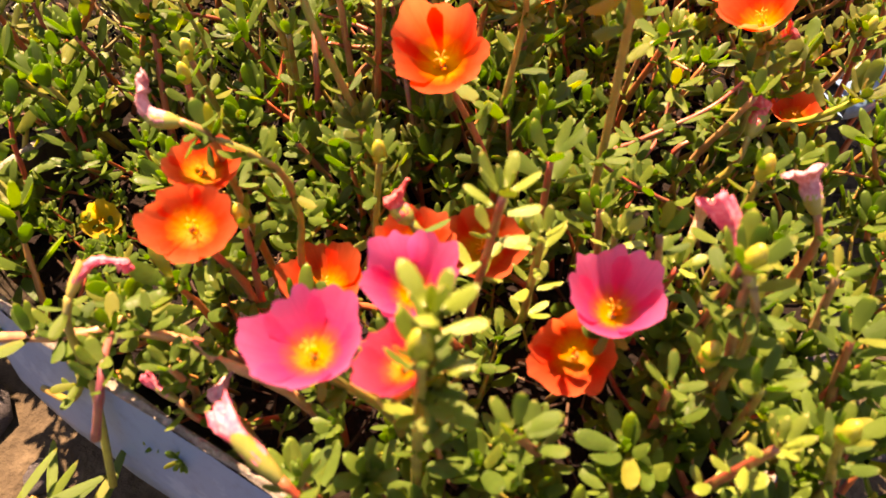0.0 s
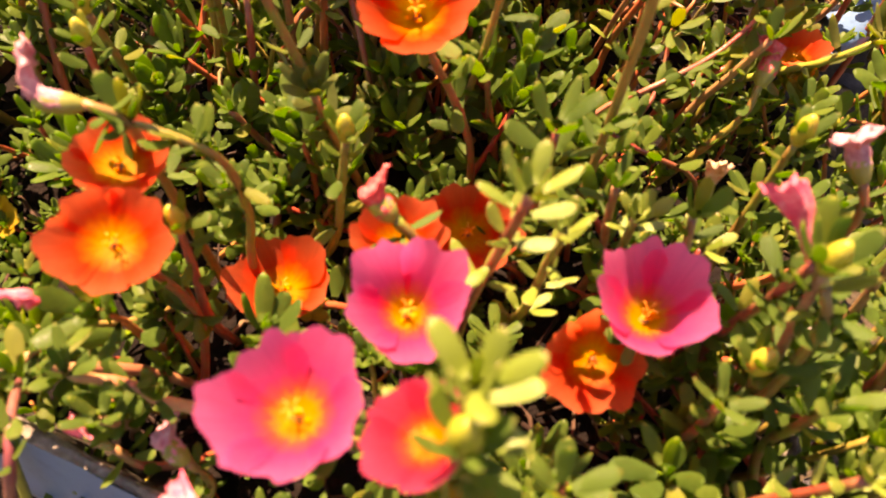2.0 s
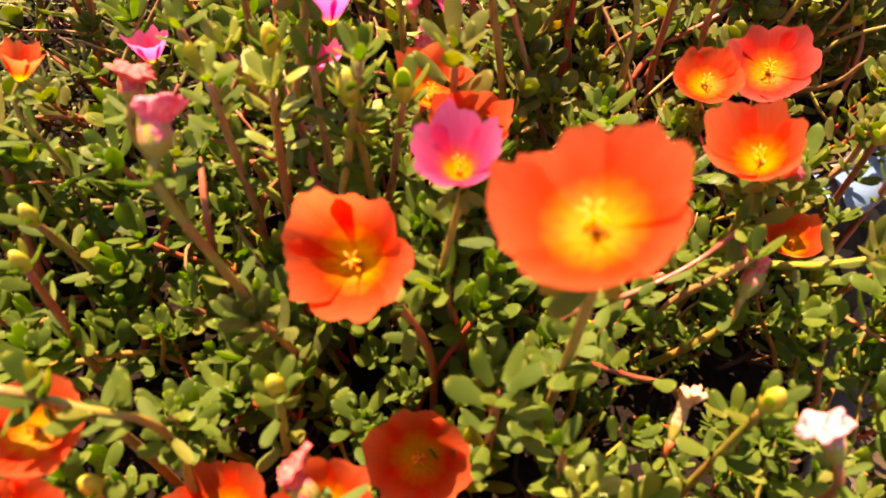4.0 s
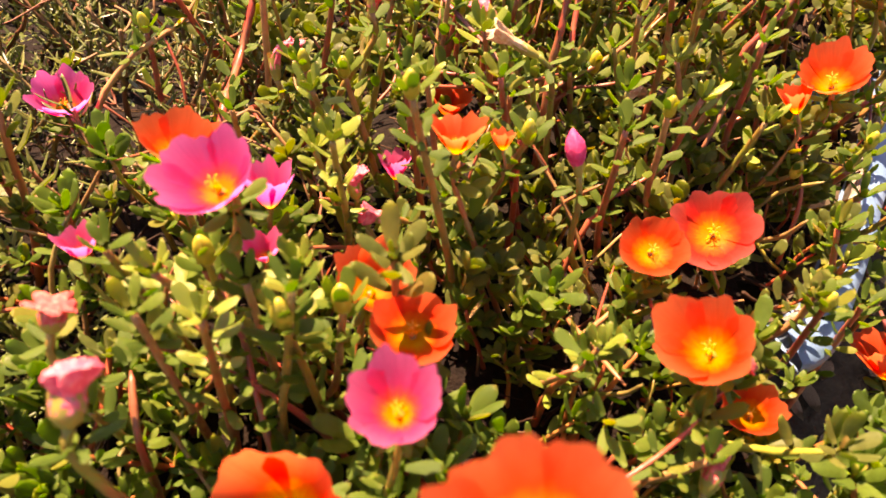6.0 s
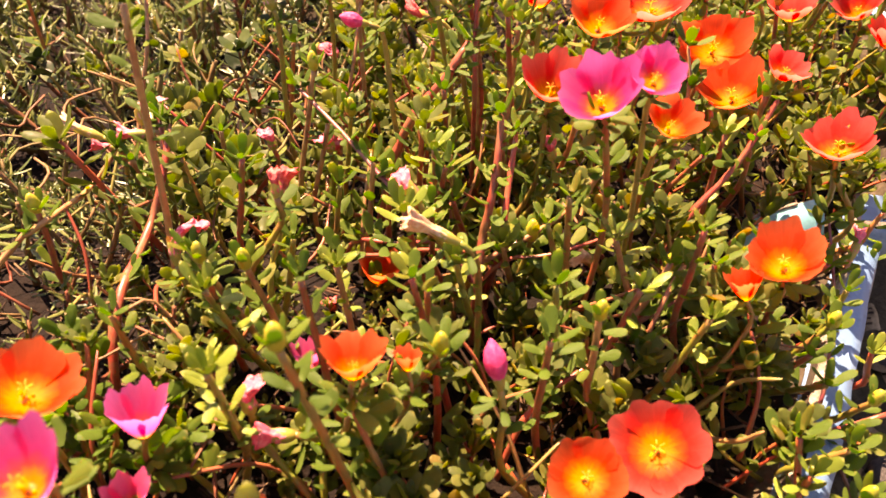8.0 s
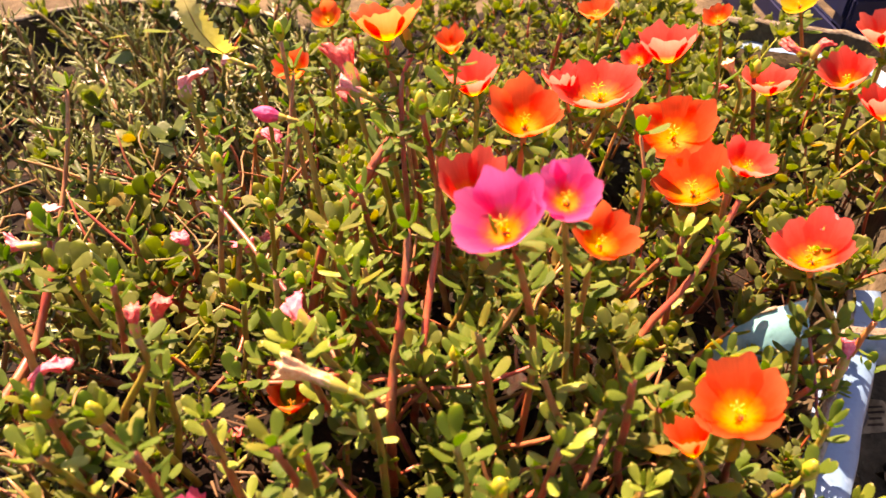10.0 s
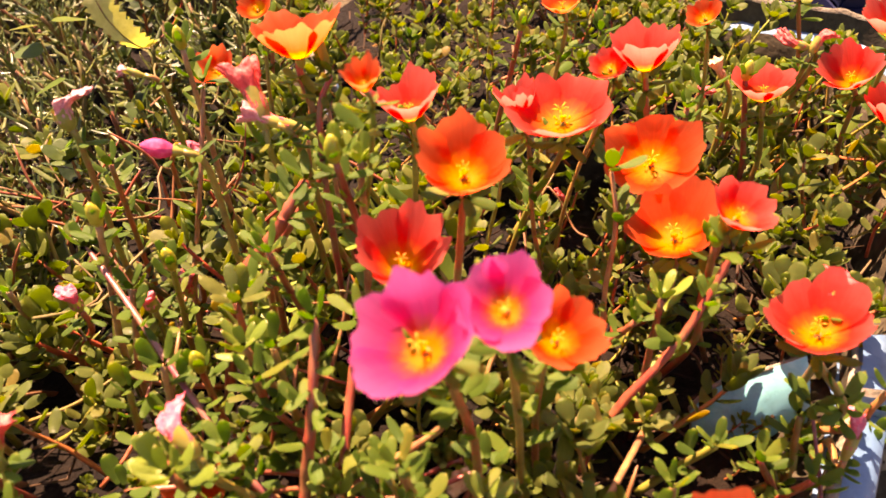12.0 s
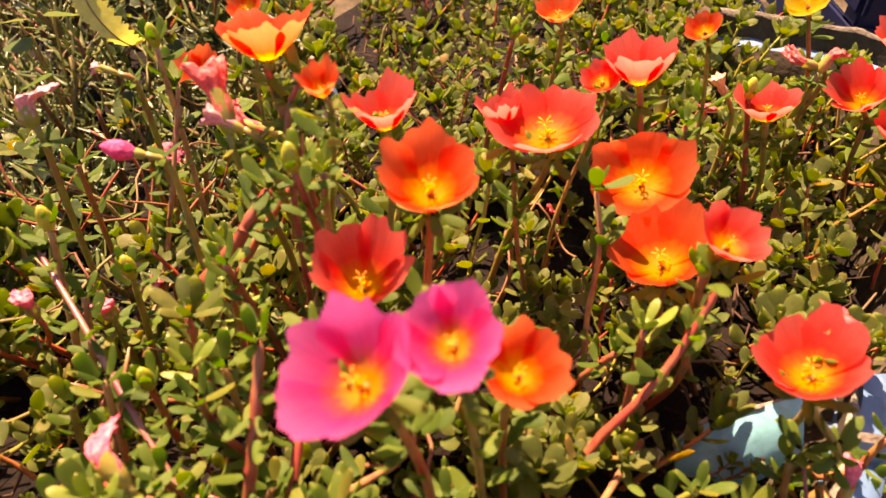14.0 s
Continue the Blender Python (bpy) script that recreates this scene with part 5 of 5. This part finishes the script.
def mass(name, label, spots, stacks, mats):
    """Many sprigs joined into one mesh; spots: (pose, which stack)."""
    vs, ls, ss, ms, base = [], [], [], [], 0
    for m, k in spots:
        v, l, s, i = stacks[k]
        a = np.array(m, dtype=np.float32)
        vs.append(v @ a[:3, :3].T + a[:3, 3])
        ls.append(l + base)
        ss.append(s)
        ms.append(i)
        base += len(v)
    vs, ls, ss, ms = (np.concatenate(q) for q in (vs, ls, ss, ms))
    me = bpy.data.meshes.new(name)
    me.vertices.add(len(vs))
    me.vertices.foreach_set("co", vs.ravel())
    me.loops.add(len(ls))
    me.loops.foreach_set("vertex_index", ls)
    me.polygons.add(len(ss))
    me.polygons.foreach_set("loop_start", np.concatenate(([0], np.cumsum(ss)[:-1])).astype(np.int32))
    me.polygons.foreach_set("use_smooth", np.ones(len(ss), dtype=bool))
    for mat in mats:
        me.materials.append(mat)
    me.polygons.foreach_set("material_index", ms)
    me.update(calc_edges=True)
    return tagged(new(name, me), label, "foliage", kind="stuff")


LEAF_STACKS = [stacked(line, leaves, random.Random(1100 + k), BLADES if k < 10 else SMALL_BLADES, 0.0016 if k < 10 else 0.0012, 5) for k, (line, leaves) in PLANS]
TALL_STACKS = [stacked(line, leaves, random.Random(1150 + k), BLADES, 0.0018, 6) for k, (line, leaves) in TALL_PLANS]
WEED_BLADES = [blade(0.55, 0.05, 0.10, 5, tipped=0.5), blade(0.48, 0.05, 0.25, 5, tipped=0.6), blade(0.60, 0.05, -0.1, 5, tipped=0.4)]
WEED_STACKS = [stacked(line, leaves, random.Random(1180 + k), WEED_BLADES, 0.0012, 5) for k, (line, leaves) in TALL_PLANS]
NEEDLE_STACKS = [stacked(line, leaves, random.Random(1200 + k), [NEEDLE], 0.0018, 5) for k, (line, leaves) in NEEDLE_PLANS]


def needly(x, y):
    """Where the narrow-leaved kind grows."""
    n = noise.noise(Vector((x * 7, y * 7, 3.1)))
    return (x < 0.02 - 0.2 * max(0.0, 0.60 - y) and y > 0.45 and n > -0.55) or (x < -0.03 and y > 0.36 and n > 0.1)


# dark hollows between the plants: place and radius
HOLLOWS = ((0.076, 0.182, 0.011), (0.038, 0.176, 0.012), (0.050, 0.206, 0.020), (0.057, 0.178, 0.016), (0.068, 0.246, 0.012), (0.018, 0.293, 0.011), (0.074, 0.364, 0.014), (-0.008, 0.369, 0.013),
           (0.113, 0.368, 0.010), (0.000, 0.538, 0.017), (-0.077, 0.884, 0.030), (0.204, 0.415, 0.010), (0.240, 0.900, 0.025), (0.230, 0.365, 0.024))
spots, needle_spots, tall_spots, weed_spots, near = [], [], [], [], []
step = 0.0134
r = random.Random(42)
for iy in range(int(1.05 / step)):
    for ix in range(int(1.0 / step)):
        x = -0.52 + (ix + r.random()) * step
        y = 0.13 + (iy + r.random()) * step
        q = r.random()
        if not planted(x, y, -0.001 if x < 0.03 and y < 0.25 else 0.022 if y < 0.40 else 0.0) or q < (0.06 if y < 0.36 else 0.20 if y < 0.5 or 0.17 < x < 0.27 and y < 0.66 else 0.36):
            continue
        if x < 0.09 and y > 0.55 and q < 0.40 + 1.0 * min(0.2, y - 0.55) and not needly(x, y) or 0.30 < x < 0.36 and y < 0.57 or 0.38 < y < 0.56 and x > 0.286 + 0.645 * (y - 0.501):
            continue
        gap = noise.noise(Vector((x * 30, y * 30, 11.7))) + 0.5 * noise.noise(Vector((x * 75, y * 75, 5.1)))
        if any(math.hypot(x - hx, y - hy) < hr for hx, hy, hr in HOLLOWS):
            continue
        if 0.06 < x < 0.29 and y > 0.82 and r.random() < 0.55:
            continue
        if gap < (-0.42 if y < 0.40 else -0.24) and not needly(x, y):
            continue
        top = crown(x, y) + r.uniform(-0.024, 0.014) + 0.010 * max(-0.5, min(0.6, gap))
        want = headroom(x, y, top) - soil_height(x, y)
        want = max(want, 0.024)
        size = max(0.38, want / 0.070) * r.uniform(0.9, 1.05)
        turn = Euler((r.uniform(-0.45, 0.45), r.uniform(-0.45, 0.45), r.uniform(0, 6.28)))
        at = Vector((x, y, soil_height(x, y) - 0.002))
        if -0.16 < x < 0.07 and y > 0.69 + 0.5 * max(0.0, x) and r.random() < 0.05:
            weed_spots.append((Matrix.LocRotScale(at, turn, (size * 0.78,) * 3), r.randrange(8)))
            continue
        if needly(x, y) and r.random() < (0.97 if y > 0.70 or x < -0.06 else 0.50):
            if r.random() < (0.42 if y < 0.70 else 0.70):
                continue
            needle_spots.append((Matrix.LocRotScale(at, turn, (size,) * 3), r.randrange(6)))
            continue
        if r.random() < 0.07 and y > 0.30 and x < 0.24 and want > 0.058 and not (x > 0.17 and 0.42 < y < 0.66):
            tall_spots.append((Matrix.LocRotScale(at, Euler((turn.x * 0.5, turn.y * 0.5, turn.z)), (r.uniform(0.85, 1.25),) * 3), r.randrange(8)))
            continue
        k = r.randrange(10) if y + 0.04 * math.sin(30 * x) < (0.43 if x < 0.10 else 0.36) else 10 + r.randrange(14)
        item = (Matrix.LocRotScale(at, turn, (size,) * 3), k)
        if 0.20 < y < 0.62 and -0.10 < x - 0.2 * (y - 0.2) < 0.17 and r.random() < 0.26 and len(near) < 104:
            near.append(item)
        else:
            spots.append(item)
mass("purslane_foliage", "dense long fleshy green purslane leaves on reddish stems", [s for s in spots if s[1] < 10], LEAF_STACKS, (LEAF_MASS, STEM_MASS))
mass("purslane_foliage", "dense small fleshy olive-green purslane leaves on reddish stems", [s for s in spots if s[1] >= 10], LEAF_STACKS, (SMALL_MASS, STEM_MASS))
mass("tall_foliage", "taller leafy purslane shoots rising over the rest", tall_spots, TALL_STACKS, (SMALL_MASS, STEM_MASS))
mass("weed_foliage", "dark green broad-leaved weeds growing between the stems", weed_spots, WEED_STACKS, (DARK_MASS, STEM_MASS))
mass("needle_foliage", "narrow-leaved moss rose shoots on pale tangled stems", needle_spots, NEEDLE_STACKS, (NEEDLE_MASS, STRAW_MASS))
for m, k in near:
    copy_thing(MASTERS[k], m)
for root in MASTERS:
    i = rng.randrange(len(spots))
    root.matrix_basis = spots[i][0]


def loose_stem(name, label, group, way, radii, sides, mat):
    ob = tagged(new(name), label, "plant", group)
    ob.location = way[0]
    v, f, u = tube([p - way[0] for p in way], radii, sides)
    part("stem", raw_mesh("stem", v, f, mat, u), ob)


# pale stems that trail over one another
STRAW_STEM = plant_material("dry stem", STRAW, False, 0.6, 0.0, 0.3)
r = random.Random(77)
made = 0
while made < 75:
    x, y = r.uniform(-0.30, 0.28), r.uniform(0.36, 1.0)
    if not (needly(x, y) or r.random() < 0.35) or not planted(x, y, -0.02) or y > 0.68 and x < 0.06 and r.random() < 0.75:
        continue
    a, ln, pts = r.uniform(0, 6.28), r.uniform(0.03, 0.09), []
    for k in range(4):
        px, py = x + math.cos(a) * ln * k / 3, y + math.sin(a) * ln * k / 3
        pts.append((px, py, crown(px, py) - r.uniform(0.014, 0.044)))
        a += r.uniform(-0.5, 0.5)
    way = eased(pts, 3)
    loose_stem("dry_runner", "pale dry trailing purslane runner tangled among the leaves", "dry runners", way, [r.uniform(0.0005, 0.0009)] * len(way), 5, STRAW_STEM)
    made += 1

# dead stems and leaf scraps that lie on the soil
r = random.Random(91)
bits = []
while len(bits) < 1700:
    x, y = r.uniform(-0.40, 0.42), r.uniform(0.16, 1.10)
    if not planted(x, y, -0.012) or y > 0.66 and x < 0.07 and r.random() < 0.8:
        continue
    a, ln = r.uniform(0, 6.28), r.uniform(0.008, 0.032)
    pts = []
    for k in range(3):
        px, py = x + math.cos(a) * ln * k / 2, y + math.sin(a) * ln * k / 2
        pts.append((px, py, soil_height(px, py) + r.uniform(0.002, 0.012)))
        a += r.uniform(-0.6, 0.6)
    rad = r.uniform(0.0004, 0.0011)
    bits.append(tube(pts, [rad, rad, rad * 0.6], 4))
v, f, u = joined(*bits)
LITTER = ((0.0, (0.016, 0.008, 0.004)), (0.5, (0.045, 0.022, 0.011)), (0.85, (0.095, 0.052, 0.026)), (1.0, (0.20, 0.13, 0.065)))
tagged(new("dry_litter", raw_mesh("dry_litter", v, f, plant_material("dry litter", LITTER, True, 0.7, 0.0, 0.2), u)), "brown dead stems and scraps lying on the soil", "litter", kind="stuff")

# reddish stems that rise aslant through the leaves
REDS = ((0.0, (0.30, 0.050, 0.030)), (0.4, (0.36, 0.11, 0.05)), (0.75, (0.32, 0.18, 0.07)), (1.0, (0.22, 0.20, 0.05)))
RED_STEM = plant_material("leaning stem", REDS, False, 0.42, 0.0, 0.45)
r = random.Random(78)
made = 0
while made < 130:
    x, y = r.uniform(-0.12, 0.25), r.uniform(0.34, 0.78)
    if not planted(x, y, -0.01):
        continue
    a, ln = r.uniform(0, 6.28), r.uniform(0.02, 0.055)
    ex, ey = x + math.cos(a) * ln, y + math.sin(a) * ln
    if not planted(ex, ey, 0.0) or ex > 0.235:
        continue
    top = min(crown(ex, ey) + r.uniform(-0.020, 0.004), headroom(ex, ey, 1.0))
    low = crown(x, y) - 0.055
    bow = Vector((r.uniform(-0.007, 0.007), r.uniform(-0.007, 0.007), 0))
    way = eased([Vector((x, y, low)), Vector((x + (ex - x) * 0.45, y + (ey - y) * 0.45, low + (top - low) * 0.55)) + bow, Vector((ex, ey, top))], 4)
    rad = r.uniform(0.0007, 0.0013)
    loose_stem("leaning_shoot", "bare reddish fleshy shoot leaning through the leaves", "reddish leaning shoots", way,
               [rad * (1.1 - 0.05 * k) * (0.4 if k == len(way) - 1 else 1.0) for k in range(len(way))], 6, RED_STEM)
    made += 1


# ---- weeds ----
def grass_tuft(x, y, tall):
    """A tuft of long narrow leaves on the earth before the pot."""
    root = tagged(new("grass_tuft"), "pale green narrow-leaved weed tuft beside the pot", "plant")
    root.location = (x, y, 0)
    r = random.Random(31)
    for k in range(3):
        top = Vector((r.uniform(-0.015, 0.015), r.uniform(-0.004, 0.012), tall * r.uniform(0.85, 1.1)))
        v, f, u = tube(eased([(0, 0, 0), top * 0.55 + Vector((0.004, 0, 0)), top], 4), [0.0011] * 9, 6)
        part("stalk", raw_mesh("stalk", v, f, RUN["green"], u), root)
        for j in range(5):
            v, f, u = blade(0.11, 0.05, r.uniform(-0.25, 0.1), rows=7, tipped=0.7)
            part("leaf", raw_mesh("leaf", v, f, LEAF, u), root, where=leaf_pose(top * (0.8 + 0.05 * j), r.uniform(0, 6.28), r.uniform(-0.1, 0.7), r.uniform(0.024, 0.036)))


grass_tuft(-0.128, 0.160, 0.100)


def weed():
    root = tagged(new("broadleaf_weed"), "small green broad-leaved weed among the stems", "plant")
    foot = Vector((-0.115, 0.902, 0.040))
    root.location = foot
    r = random.Random(5)
    for k, (x, y, z) in enumerate(((-0.096, 0.862, 0.135), (-0.130, 0.913, 0.150), (-0.110, 0.925, 0.150), (-0.123, 0.909, 0.140))):
        top = Vector((x, y, z)) - foot
        v, f, u = tube(eased([(0, 0, 0), top * 0.5 + Vector((0, 0, 0.01)), top], 4), [0.0009] * 9, 6)
        part("stalk", raw_mesh("stalk", v, f, RUN["green"], u), root)
        v, f, u = blade(0.85, 0.03, 0.10, rows=8)
        part("leaf", raw_mesh("leaf", v, f, LEAF, u), root, where=leaf_pose(top, r.uniform(3.6, 5.6), r.uniform(-0.3, 0.3), r.uniform(0.022, 0.028), r.uniform(-0.4, 0.4)))


def toothed_leaf():
    """A fallen-over pale leaf with a toothed edge and a curled tip."""
    root = tagged(new("toothed_leaf"), "pale yellow-green toothed leaf with a curled tip", "leaf")
    pts = eased([(-0.0520, 0.8640, 0.210), (-0.0446, 0.8519, 0.195), (-0.0396, 0.8483, 0.182), (-0.0300, 0.8468, 0.168), (-0.0232, 0.8524, 0.160), (-0.0149, 0.8547, 0.164)], 6)
    root.location = pts[0]
    vs, fs, uv, n = [], [], [], len(pts)
    for k, p in enumerate(pts):
        w = 0.0085 * math.sin(math.pi * min(1.0, 0.12 + 0.88 * k / (n - 1))) ** 0.8 * (1.22 if k % 2 else 0.84) + 0.0004
        for i, (o, z) in enumerate(((-1, 0.35), (-0.5, 0.08), (0, -0.05), (0.5, 0.08), (1, 0.35))):
            side = Vector((0.90, 0.40, 0.18))
            vs.append(p - pts[0] + side * o * w + Vector((0, 0, z * w)))
            uv.append((i / 4, k / (n - 1)))
    for k in range(n - 1):
        for i in range(4):
            a = k * 5 + i
            fs.append((a, a + 1, a + 6, a + 5))
    part("blade", raw_mesh("blade", vs, fs, PALE_LEAF, uv), root)
    v, f, u = tube([p - pts[0] + Vector((0, 0, -0.0012)) for p in pts], [0.0009 - 0.0006 * k / n for k in range(n)], 5)
    part("midrib", raw_mesh("midrib", v, f, RUN["green"], u), root)
    v, f, u = tube(eased([(0, 0, 0), (-0.01, 0.02, -0.03), (-0.01, 0.03, -0.09)], 4), [0.001] * 9, 5)
    part("stalk", raw_mesh("stalk", v, f, RUN["green"], u), root)


weed()
toothed_leaf()
